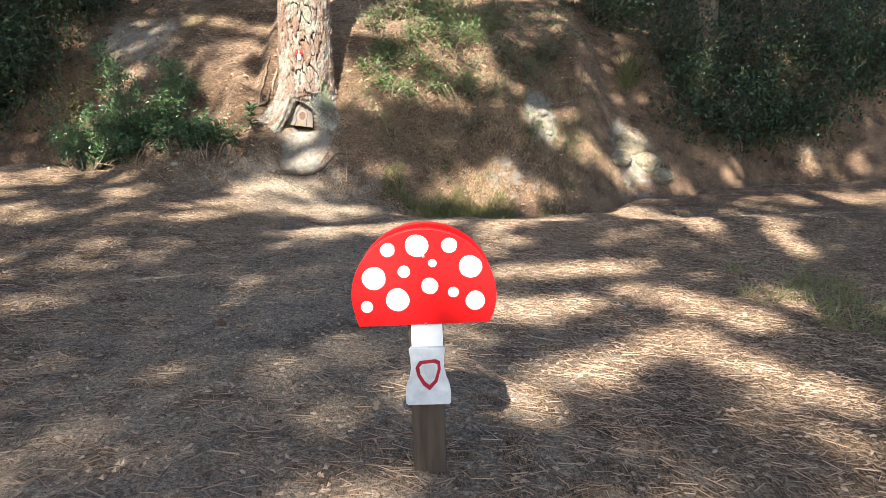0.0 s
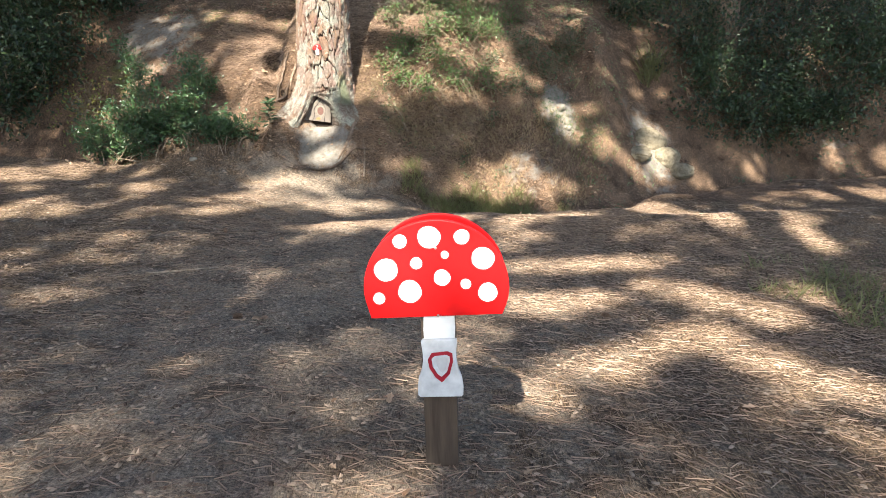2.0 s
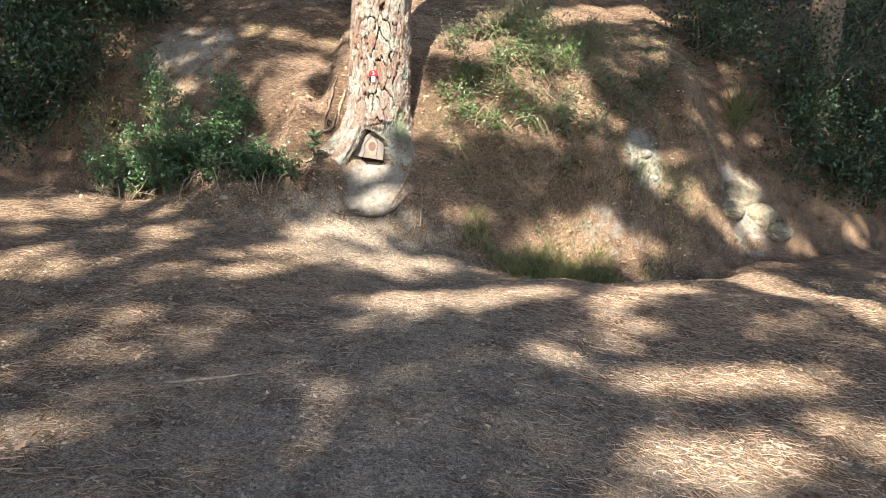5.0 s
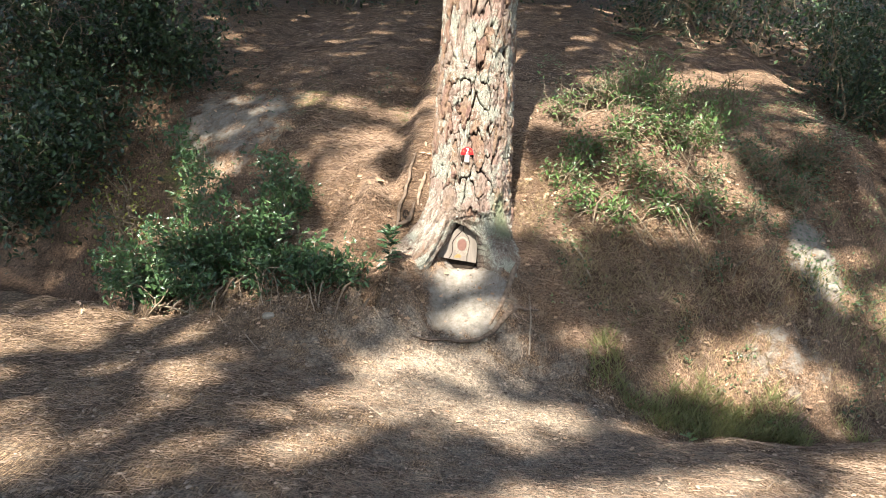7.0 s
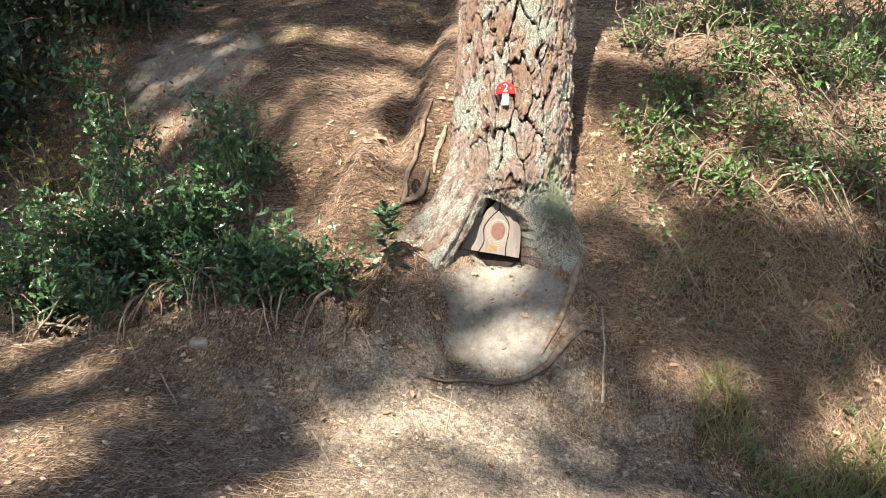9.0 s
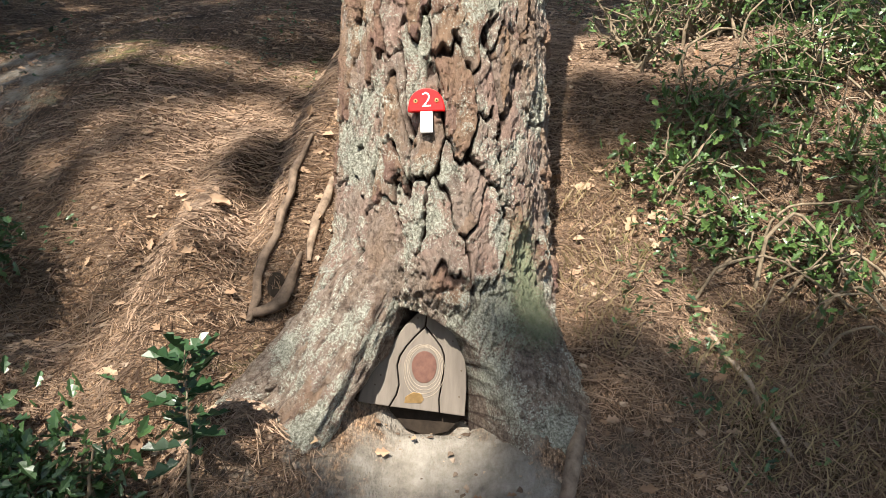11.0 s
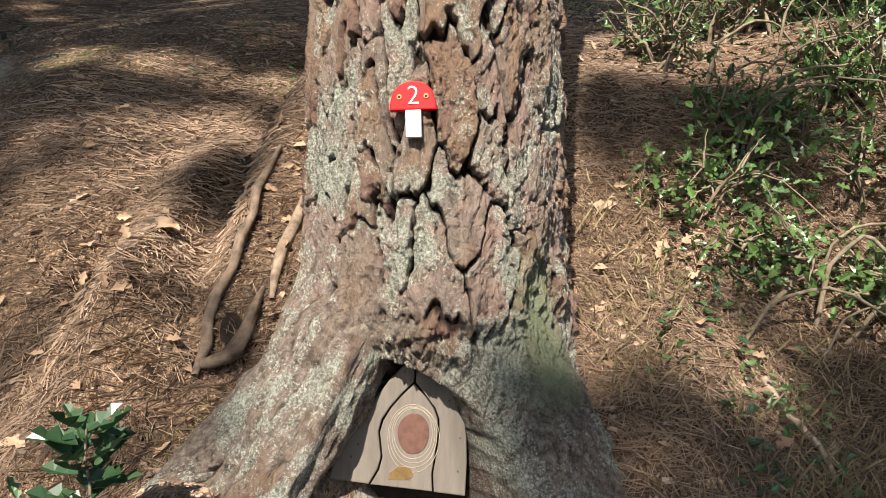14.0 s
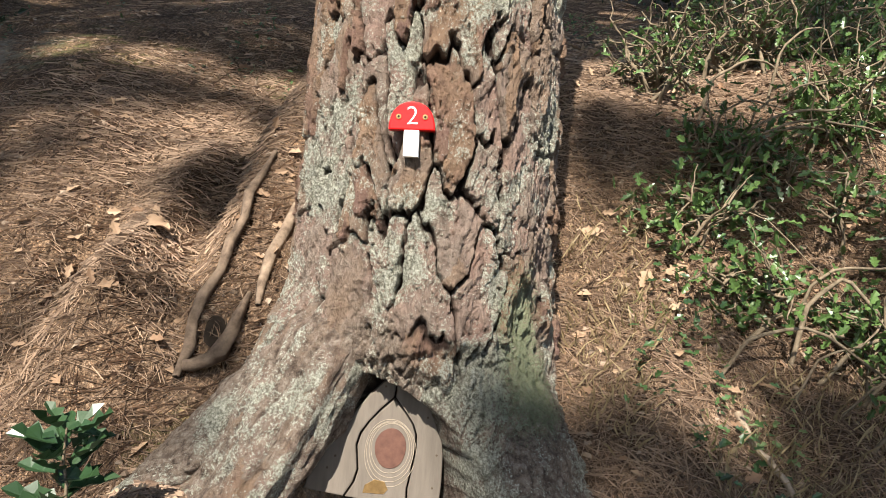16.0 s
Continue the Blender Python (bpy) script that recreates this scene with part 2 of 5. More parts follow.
def relieve(tree, b, fac, strength, distance):
    n = node(tree, "ShaderNodeBump", [("Height", fac)], Strength=strength, Distance=distance)
    tree.links.new(n.outputs[0], b.inputs["Normal"])


def island(tree):
    return tree.nodes.new("ShaderNodeNewGeometry").outputs["Random Per Island"]


def set_color(tree, b, sock):
    tree.links.new(sock, b.inputs["Base Color"])


def make_ground():
    m, t, b = mat("forest floor", 0.95, 0, 0.15)
    p = coords(t)
    big = noise_tex(t, p, 1.3, 5, 0.65)
    fine = noise_tex(t, p, 28, 5, 0.75)
    strands = []
    for turn, seed in ((0.4, 0), (1.5, 3), (2.5, 7)):
        strands.append(noise_tex(t, coords(t, (120, 14, 60), (0.2, 0.1, turn)), 1.0, 3, 0.7))
    strand = maths(t, "MAXIMUM", maths(t, "MAXIMUM", strands[0], strands[1]), strands[2])
    needle = ramp(t, strand, [(0.45, (0.06, 0.042, 0.03)), (0.58, (0.19, 0.135, 0.09)), (0.72, (0.46, 0.34, 0.22))])
    red = ramp(t, strand, [(0.45, (0.055, 0.034, 0.022)), (0.58, (0.18, 0.122, 0.083)), (0.74, (0.44, 0.315, 0.225))])
    earth = ramp(t, fine, [(0.3, (0.12, 0.097, 0.076)), (0.52, (0.24, 0.20, 0.16)), (0.72, (0.38, 0.32, 0.26))])
    pale = ramp(t, noise_tex(t, p, 17, 7, 0.72), [(0.3, (0.13, 0.112, 0.092)), (0.5, (0.225, 0.2, 0.168)), (0.7, (0.31, 0.285, 0.245))])
    # olive of the real moss, also used to darken the shaded upper left slope
    moss_and_shade = ramp(t, fine, [(0.3, (0.05, 0.06, 0.02)), (0.55, (0.12, 0.135, 0.045)), (0.75, (0.22, 0.23, 0.09))])
    jag = maths(t, "MULTIPLY", maths(t, "SUBTRACT", noise_tex(t, p, 6, 6, 0.7), 0.5), 1.5)

    def masked(name):
        return ramp(t, maths(t, "ADD", attr(t, name), jag), [(0.35, (0, 0, 0)), (0.62, (1, 1, 1))])
    c = mix(t, masked("red"), needle, red)
    c = mix(t, masked("bare"), c, earth)
    c = mix(t, masked("moss_and_shade"), c, moss_and_shade)
    humus = ramp(t, noise_tex(t, p, 3.4, 7, 0.72), [(0.36, (0.36, 0.33, 0.31)), (0.5, (0.98, 0.97, 0.96)), (0.66, (1.35, 1.3, 1.22))])
    c = mix(t, 0.8, c, humus, "MULTIPLY")
    specks = ramp(t, noise_tex(t, p, 70, 5, 0.85), [(0.38, (0.2, 0.18, 0.17)), (0.49, (0.85, 0.84, 0.82)), (0.56, (1.25, 1.2, 1.12)), (0.66, (2.4, 2.2, 1.95))])
    c = mix(t, 0.8, c, specks, "MULTIPLY")
    c = mix(t, masked("pale"), c, pale)
    c = mix(t, 0.4, c, ramp(t, big, [(0.3, (0.6, 0.58, 0.56)), (0.7, (1.0, 1.0, 1.0))]), "MULTIPLY")
    set_color(t, b, c)
    relieve(t, b, maths(t, "ADD", strand, fine), 0.9, 0.016)
    return m


def make_bark():
    m, t, b = mat("pine bark", 0.92, 0, 0.2)
    p = coords(t)
    flake = noise_tex(t, coords(t, (1, 1, 0.5)), 60, 6, 0.75)
    crust = noise_tex(t, p, 140, 3, 0.8)
    own = attr(t, "own")
    plate = ramp(t, maths(t, "ADD", maths(t, "MULTIPLY", own, 0.75), maths(t, "MULTIPLY", noise_tex(t, p, 9, 4, 0.6), 0.3)),
                 [(0.1, (0.28, 0.175, 0.137)), (0.35, (0.36, 0.25, 0.205)), (0.55, (0.30, 0.242, 0.2)), (0.72, (0.315, 0.21, 0.14)), (0.9, (0.25, 0.152, 0.126))])
    lichen = ramp(t, crust, [(0.4, (0.18, 0.18, 0.14)), (0.55, (0.41, 0.41, 0.345)), (0.7, (0.62, 0.62, 0.54))])
    spots = ramp(t, maths(t, "ADD", maths(t, "ADD", noise_tex(t, p, 5, 4, 0.6), maths(t, "MULTIPLY", crust, 0.5)), maths(t, "MULTIPLY", own, -0.22)), [(0.645, (0, 0, 0)), (0.72, (1, 1, 1))])
    c = mix(t, ramp(t, flake, [(0.35, (0.45, 0.45, 0.45)), (0.6, (0, 0, 0))]), plate, (0.10, 0.06, 0.045))
    c = mix(t, ramp(t, maths(t, "ADD", attr(t, "foot"), maths(t, "MULTIPLY", maths(t, "SUBTRACT", noise_tex(t, p, 12, 5, 0.7), 0.5), 0.9)), [(0.4, (0, 0, 0)), (0.8, (1, 1, 1))]),
            c, ramp(t, noise_tex(t, p, 46, 7, 0.8), [(0.36, (0.085, 0.062, 0.048)), (0.5, (0.225, 0.175, 0.14)), (0.64, (0.36, 0.31, 0.26))]))
    c = mix(t, spots, c, lichen)
    crack = ramp(t, attr(t, "crack"), [(0.1, (1, 1, 1)), (0.6, (0, 0, 0))])
    c = mix(t, crack, c, (0.036, 0.021, 0.016))
    streak = ramp(t, noise_tex(t, coords(t, (1, 1, 0.45)), 36, 6, 0.75), [(0.36, (0.30, 0.26, 0.24)), (0.46, (0.92, 0.9, 0.88)), (0.66, (1.25, 1.22, 1.2))])
    c = mix(t, 0.6, c, streak, "MULTIPLY")
    green = ramp(t, maths(t, "ADD", attr(t, "green"), maths(t, "MULTIPLY", maths(t, "SUBTRACT", crust, 0.5), 1.2)), [(0.4, (0, 0, 0)), (0.7, (1, 1, 1))])
    c = mix(t, maths(t, "MULTIPLY", green, 0.75), c, (0.20, 0.24, 0.14))
    set_color(t, b, c)
    relieve(t, b, maths(t, "ADD", flake, maths(t, "MULTIPLY", crust, 0.8)), 1.0, 0.024)
    return m


def make_plain(name, dark, light, scale=30, rough=0.7, spec=0.3, bump_depth=0.003, stretch=(1, 1, 1), metal=0.0, strength=0.5):
    m, t, b = mat(name, rough, metal, spec)
    f = noise_tex(t, own_coords(t, stretch), scale, 5, 0.65)
    set_color(t, b, ramp(t, f, [(0.3, dark), (0.7, light)]))
    if bump_depth:
        relieve(t, b, f, strength, bump_depth)
    return m


def make_leaf(name, dark, light, rough=0.3, spec=0.5, through_light=0.15):
    m, t, b = mat(name, rough, 0, spec)
    f = maths(t, "ADD", maths(t, "MULTIPLY", island(t), 0.75), maths(t, "MULTIPLY", noise_tex(t, coords(t), 60, 3), 0.3))
    set_color(t, b, ramp(t, f, [(0.1, dark), (0.85, light)]))
    if through_light:
        tr = t.nodes.new("ShaderNodeBsdfTranslucent")
        tr.inputs["Color"].default_value = (*[min(1, c * 1.6) for c in light], 1)
        ms = t.nodes.new("ShaderNodeMixShader")
        ms.inputs[0].default_value = through_light
        t.links.new(b.outputs[0], ms.inputs[1])
        t.links.new(tr.outputs[0], ms.inputs[2])
        t.links.new(ms.outputs[0], t.nodes["Material Output"].inputs["Surface"])
    return m


GROUND = make_ground()
BARK = make_bark()
RED = make_plain("red gloss paint", (0.66, 0.006, 0.007), (0.74, 0.009, 0.01), 8, 0.42, 0.2, 0.0006, (1, 1, 1), 0, 0.3)
WHITE = make_plain("white paint", (0.70, 0.70, 0.67), (0.84, 0.84, 0.82), 14, 0.5, 0.4, 0.0006)
WORN = make_plain("worn white paint", (0.46, 0.47, 0.47), (0.72, 0.73, 0.72), 16, 0.6, 0.3, 0.001)
GREY = make_plain("grey smudge paint", (0.42, 0.43, 0.42), (0.58, 0.59, 0.58), 24, 0.6, 0.3, 0.001)
MAROON = make_plain("dark red paint", (0.30, 0.008, 0.02), (0.40, 0.016, 0.03), 40, 0.45, 0.4, 0.0005)
POST = make_plain("weathered post timber", (0.05, 0.036, 0.026), (0.105, 0.078, 0.057), 30, 0.85, 0.2, 0.004, (1, 1, 0.08))
DOORWOOD = make_plain("weathered grey-brown oak", (0.112, 0.094, 0.078), (0.16, 0.135, 0.113), 40, 0.85, 0.25, 0.003, (1, 1, 0.12))
KNOT = make_plain("red-brown knot wood", (0.075, 0.034, 0.024), (0.13, 0.062, 0.045), 40, 0.6, 0.3, 0.002)
RINGS = make_plain("pale ring grain", (0.22, 0.18, 0.135), (0.34, 0.285, 0.225), 40, 0.8, 0.2, 0.002)
BRASS = make_plain("tarnished brass", (0.18, 0.11, 0.045), (0.30, 0.19, 0.08), 60, 0.45, 0.5, 0.001, (1, 1, 1), 0.7)
STEEL = make_plain("dull screw steel", (0.30, 0.28, 0.25), (0.5, 0.48, 0.44), 80, 0.4, 0.5, 0.0005, (1, 1, 1), 0.9)
# near-black standing for the shade in the root loop, door gap and screw slots
HOLESHADE = make_plain("painted hole shade", (0.012, 0.009, 0.007), (0.03, 0.022, 0.016), 30, 0.95, 0.1)
DARKROOT = make_plain("dark root bark", (0.055, 0.038, 0.027), (0.20, 0.145, 0.105), 26, 0.9, 0.2, 0.006)
ROOT = make_plain("root bark", (0.085, 0.058, 0.04), (0.27, 0.20, 0.145), 26, 0.9, 0.2, 0.006)
TWIG = make_plain("dead twig", (0.15, 0.105, 0.07), (0.40, 0.32, 0.24), 30, 0.9, 0.2, 0.002)
STEM = make_plain("holly stem", (0.085, 0.066, 0.044), (0.27, 0.21, 0.145), 40, 0.85, 0.2, 0.002)
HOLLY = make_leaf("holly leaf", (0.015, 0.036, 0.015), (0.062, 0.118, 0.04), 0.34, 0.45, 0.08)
# lighter copy of HOLLY: sunlight on the right-hand bushes put into the leaf colour
SUNLITHOLLY = make_leaf("sunlit holly leaf", (0.022, 0.05, 0.016), (0.105, 0.175, 0.05), 0.34, 0.45, 0.18)
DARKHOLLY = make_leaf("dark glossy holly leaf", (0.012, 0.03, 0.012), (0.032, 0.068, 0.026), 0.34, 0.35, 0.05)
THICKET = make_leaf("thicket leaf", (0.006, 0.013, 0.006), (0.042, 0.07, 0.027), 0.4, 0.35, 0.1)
YELLOW = make_leaf("yellow-green leaf", (0.07, 0.085, 0.015), (0.20, 0.20, 0.05), 0.5, 0.3, 0.3)
CANOPY = make_leaf("pine needle tuft", (0.025, 0.05, 0.02), (0.07, 0.11, 0.04), 0.5, 0.3, 0.1)
GRASS = make_leaf("grass blade", (0.05, 0.066, 0.02), (0.21, 0.205, 0.09), 0.5, 0.3, 0.3)
FERN = make_leaf("fern frond", (0.08, 0.13, 0.05), (0.18, 0.24, 0.11), 0.5, 0.3, 0.3)
DRYGRASS = make_leaf("dry grass blade", (0.12, 0.085, 0.045), (0.36, 0.28, 0.16), 0.6, 0.3, 0.2)
NEEDLE = make_leaf("dead pine needle", (0.09, 0.058, 0.040), (0.28, 0.198, 0.138), 0.7, 0.25, 0)
REDNEEDLE = make_leaf("reddish dead needle", (0.088, 0.055, 0.039), (0.40, 0.282, 0.197), 0.7, 0.25, 0)
DEADLEAF = make_leaf("dead oak leaf", (0.17, 0.095, 0.055), (0.40, 0.28, 0.185), 0.7, 0.25, 0.1)
CHIP = make_leaf("bark chips and crumbs", (0.05, 0.032, 0.022), (0.35, 0.265, 0.195), 0.9, 0.2, 0)
OCHRE = make_plain("crumbly ochre rock", (0.11, 0.09, 0.06), (0.26, 0.222, 0.155), 14, 0.92, 0.15, 0.02)
STONE = make_plain("pale stone", (0.13, 0.115, 0.092), (0.26, 0.235, 0.195), 22, 0.9, 0.2, 0.006)
CONE = make_plain("pine cone scale", (0.09, 0.055, 0.035), (0.22, 0.14, 0.09), 30, 0.85, 0.2, 0.002)


# ---- the ground ----
def spread(lo, hi, step_near, far, grow=1.22):
    mid = list(np.arange(lo, hi + 1e-6, step_near))
    a, s = [], step_near
    while (mid[-1] if not a else a[-1]) < far:
        s *= grow
        a.append((mid[-1] if not a else a[-1]) + s)
    b, s = [], step_near
    while (mid[0] if not b else b[-1]) > -far:
        s *= grow
        b.append((mid[0] if not b else b[-1]) - s)
    return np.array(b[::-1] + mid + a)


def build_ground():
    xs, ys = spread(-6.5, 6.5, 0.03, 400), spread(1.0, 13.0, 0.03, 400)
    x, y = np.meshgrid(xs, ys)
    z = land(x, y)
    nx, ny = len(xs), len(ys)
    i, j = np.meshgrid(np.arange(ny - 1), np.arange(nx - 1), indexing="ij")
    f = np.stack([i * nx + j, i * nx + j + 1, (i + 1) * nx + j + 1, (i + 1) * nx + j], -1).reshape(-1, 4)
    me = mesh_np("ground", np.stack([x, y, z], -1).reshape(-1, 3), f, True)
    x, y = x.ravel(), y.ravel()
    gx, gy = grad(x, y)
    steep = step(0.5, 1.1, np.hypot(gx, gy))
    bare = 0.3 * step(9.2, 8.2, y) + 0.5 * bump(x, y, -0.9, 4.5, 1.6, 4.2) + 0.5 * bump(x, y, -1.9, 8.8, 1.3, 0.7) + 0.08 * steep
    pale = 1.0 * bump(x, y, -1.83, 9.48, 0.38, 0.38) + 0.75 * bump(x, y, 2.85, 11.05, 0.4, 0.55) + 0.9 * bump(x, y, 1.38, 10.5, 0.28, 0.35) + 0.62 * bump(x, y, -4.3, 11.15, 0.65, 0.75)
    pale = pale + 0.30 * bump(x, y, -2.2, 8.6, 0.7, 0.4) + 0.5 * bump(x, y, -5.0, 11.4, 0.3, 0.5) + 0.5 * bump(x, y, 0.9, 9.7, 0.5, 0.3) + 0.35 * bump(x, y, 6.3, 12.1, 0.5, 0.3)
    # moss; the upper-left bumps also put that slope's shade into the colour
    moss_and_shade = 0.62 * bump(x, y, -2.46, 9.66, 0.12, 0.2) + 0.3 * bump(x, y, -4.0, 11.0, 0.7, 0.6) + 0.5 * bump(x, y, 0.3, 9.2, 0.8, 0.2) + 0.38 * bump(x, y, -0.4, 9.8, 0.9, 0.35) + 0.4 * bump(x, y, -2.7, 11.6, 0.25, 0.3) + 0.35 * bump(x, y, 3.2, 6.0, 1.0, 2.0) + 0.3 * bump(x, y, -3.7, 11.7, 0.8, 0.7) + 0.45 * bump(x, y, -5.0, 10.8, 0.5, 0.6)
    red = step(8.6, 9.6, y) * (0.75 + 0.3 * bump(x, y, -1.2, 9.6, 0.6, 0.7))
    for name, values in (("bare", bare), ("pale", pale), ("moss_and_shade", moss_and_shade), ("red", red)):
        field(me, name, values)
    me.materials.append(GROUND)
    tagged(new("ground", me), "brown forest path and bank strewn with pine needles and pale bare earth", "ground", kind="structure")


build_ground()


# ---- the mushroom sign on its post ----
SIGN = (-0.079, 2.26, 0.0)


def build_sign():
    base = float(land(SIGN[0], SIGN[1]))
    sign = thing("mushroom_sign", (SIGN[0], SIGN[1], base), "red toadstool sign with white spots on a square wooden post", "sign")
    k = 0.00107                                   # metres a unit of the drawing
    low = 0.545 - base                            # the cap's lower edge above the ground
    cap = [(-0.207, -0.003)]
    for i in range(41):
        a = math.pi * (1.09 - 1.18 * i / 40)
        cap.append((0.2255 * math.cos(a), 0.093 + 0.222 * math.sin(a) if math.sin(a) > 0 else 0.093 + 0.20 * math.sin(a)))
    cap.append((0.203, 0.004))
    cap = [(x * 1.03, z * 1.01 + low) for x, z in cap]
    bm = slab(cap, 0.018, 0.003, -0.057)
    front = part("front_cap", bm, RED, sign, "glossy red half-round board with white spots")
    back_cap = part("back_cap", slab([(x * 0.985, low + (z - low) * 0.975) for x, z in cap], 0.018, 0.003, 0.075), RED, sign, "red half-round board behind the post")
    spots = [(249, 139, 21), (335, 128, 34), (431, 129, 23), (380, 182, 12), (492, 195, 34), (295, 206, 18),
             (205, 225, 35), (370, 252, 25), (440, 273, 16), (273, 293, 35), (505, 300, 29), (180, 313, 18)]
    for n, (x, y, r) in enumerate(spots):
        part("spot", slab(oval((x - 352) * k, (374 - y) * k + low, r * k, r * k, 28, 0.03, n), 0.0012, 0, -0.0752), WHITE, front)
    for x, z in ((0.002, 0.228), (0.003, 0.004)):
        part("screw", slab(oval(x, z + low, 0.0045, 0.0045, 10), 0.003, 0.0008, -0.076), STEEL, front)
    post = part("post", slab([(-0.056, -0.25), (0.056, -0.25), (0.056, low + 0.16), (-0.056, low + 0.16)], 0.108, 0.004, 0.055), POST, sign, "dark weathered square timber post")
    part("stem", slab([(-0.046, low - 0.10), (0.055, low - 0.10), (0.057, low - 0.045), (0.054, low + 0.02), (-0.044, low + 0.02), (-0.047, low - 0.05)], 0.012, 0.002, -0.054), WHITE, sign, "white painted stem board")
    plate = [(-0.056, -0.084), (-0.05, -0.078), (0.06, -0.078), (0.062, -0.086), (0.058, -0.115), (0.058, -0.145), (0.064, -0.175), (0.075, -0.205), (0.079, -0.235), (0.078, -0.262),
             (0.072, -0.268), (-0.064, -0.268), (-0.071, -0.262), (-0.072, -0.235), (-0.068, -0.205), (-0.056, -0.175), (-0.051, -0.145), (-0.052, -0.115)]
    skirt = part("stem_base", slab([(x, z * 1.06 + 0.005 + low) for x, z in plate][::-1], 0.016, 0.003, -0.066), WORN, sign, "worn white flared stem board with a shield outline")
    outer = [(-0.036, -0.146), (-0.022, -0.122), (0.03, -0.117), (0.045, -0.124), (0.047, -0.152), (0.035, -0.197), (0.009, -0.226), (-0.012, -0.208), (-0.03, -0.176)]
    inner = [(-0.023, -0.144), (-0.014, -0.133), (0.026, -0.129), (0.036, -0.135), (0.037, -0.152), (0.026, -0.19), (0.008, -0.207), (-0.005, -0.196), (-0.02, -0.17)]
    bm = bmesh.new()
    rings = [[bm.verts.new((x, y, z + low)) for x, z in line] for line in (outer, inner) for y in (-0.0822, -0.0838)]
    for i in range(len(outer)):
        j = (i + 1) % len(outer)
        for a, b in ((0, 1), (1, 3), (3, 2)):
            bm.faces.new((rings[a][i], rings[a][j], rings[b][j], rings[b][i]))
    bmesh.ops.recalc_face_normals(bm, faces=bm.faces)
    part("shield_outline", bm, MAROON, skirt)
    part("grey_mark", slab([(x * 0.62 + 0.006, z * 0.7 - 0.047 + low) for x, z in inner][::-1], 0.0012, 0, -0.0818), GREY, skirt)


build_sign()


# ---- the great pine ----
TREE = (-1.84, 10.0)
DOOR_X, DOOR_Z, DOOR_Y = -1.925, 0.655, 9.79


def build_trunk():
    lo, hi = -0.1, 4.3
    zs = np.concatenate([np.linspace(lo, 0.55, 60, endpoint=False), np.linspace(0.55, 2.4, 520, endpoint=False), np.linspace(2.4, hi, 150)])
    front = np.radians(np.linspace(-105, 105, 520, endpoint=False))
    rear = np.radians(np.linspace(105, 255, 80, endpoint=False))
    th = np.concatenate([front, rear])
    z, a = np.meshgrid(zs, th, indexing="ij")
    lean = 0.03 * (z - 1.5)
    core = 0.306 - 0.026 * (z - 1.6)
    t = np.clip((1.2 - z) / 0.55, 0, 1.2)
    tl = np.clip((1.2 - z) / 0.55, 0, 1.7)
    wave = lambda c, w: np.exp(-((np.mod(a - math.radians(c) + math.pi, 2 * math.pi) - math.pi) / math.radians(w)) ** 2)
    flare = 0.40 * tl ** 1.2 * wave(-58, 25) + t ** 1.3 * (0.17 * wave(50, 26) + 0.12 * wave(100, 40) + 0.16 * wave(-110, 40) + 0.06) + 0.03 * wave(-60, 25) * step(1.6, 1.1, z)
    r = core + flare - 0.10 * wave(-12, 24) * step(1.10, 0.86, z) + 0.012 * np.sin(a * 3 + 1) + 0.012 * fbm(np.cos(a) * 2, np.sin(a) * 2, z * 1.2, 3, 31)
    upper = step(1.0, 1.2, z + 0.06 * np.sin(a * 5) + 0.05 * vnoise(np.cos(a) * 4, np.sin(a) * 4, z * 3, 41))
    wrap = 21
    su, sv = a / (2 * math.pi) * wrap, z * 4.4
    ca, sa = np.cos(a) + 5.71, np.sin(a) + 3.37
    wu = 0.5 * fbm(ca * 3.5, sa * 3.5, z * 4, 3, 51) + 0.2 * fbm(ca * 14, sa * 14, z * 16, 3, 53)
    wv = 0.9 * fbm(ca * 5 + 9, sa * 5, z * 3, 3, 55) + 0.16 * fbm(ca * 14 + 3, sa * 14, z * 14, 3, 57)
    f1, f2, own = cells(su + wu, sv + wv, wrap, 5)
    gap = f2 - f1
    rough = fbm(ca * 14, sa * 14, z * 22, 4, 61)
    grit = fbm(ca * 40, sa * 40, z * 55, 3, 63)
    h1, h2, own2 = cells((su + wu * 1.3) * 2 + 0.5 * rough, sv * 2.1 + wv * 2.0 + 0.4 * grit, wrap * 2, 9)
    deep = 0.5 + 0.5 * fbm(ca * 3, sa * 3, z * 4, 2, 65)
    crack = step(0.0, 0.05 + 0.14 * deep, gap + 0.06 * rough + 0.03 * grit)
    small = step(0.0, 0.22, h2 - h1 + 0.05 * grit)
    lay = 4.5 * fbm(ca * 9, sa * 9, z * 11, 4, 67) + own * 2 + own2
    terrace = np.floor(lay) + step(0.0, 0.2, lay - np.floor(lay))
    plate = crack * (0.034 + 0.014 * (own - 0.5)) + (0.35 + 0.65 * small) * 0.007 + 0.008 * (own2 - 0.5) + 0.0028 * terrace + 0.007 * rough + 0.007 * grit
    crack = crack * (0.45 + 0.55 * small)
    own = 0.6 * own + 0.4 * own2
    g1, g2, own3 = cells(su * 2 + wu * 2, z * 22 + wv * 4 + 2.0 * np.abs(np.sin(a + 0.3)), wrap * 2, 15)
    skin = 0.005 * step(0.0, 0.25, g2 - g1) + 0.013 * rough + 0.007 * grit + 0.016 * fbm(ca * 5, sa * 5, z * 15, 3, 71) * step(0.75, 1.1, z) + 0.016 * fbm((a + 0.55 * z) * 8, z * 2.2, 1.3, 3, 73) + 0.010 * fbm((a - 0.5 * z) * 24, z * 7, 2.3, 3, 75)
    r = r + upper * plate + (1 - upper) * skin * 1.4
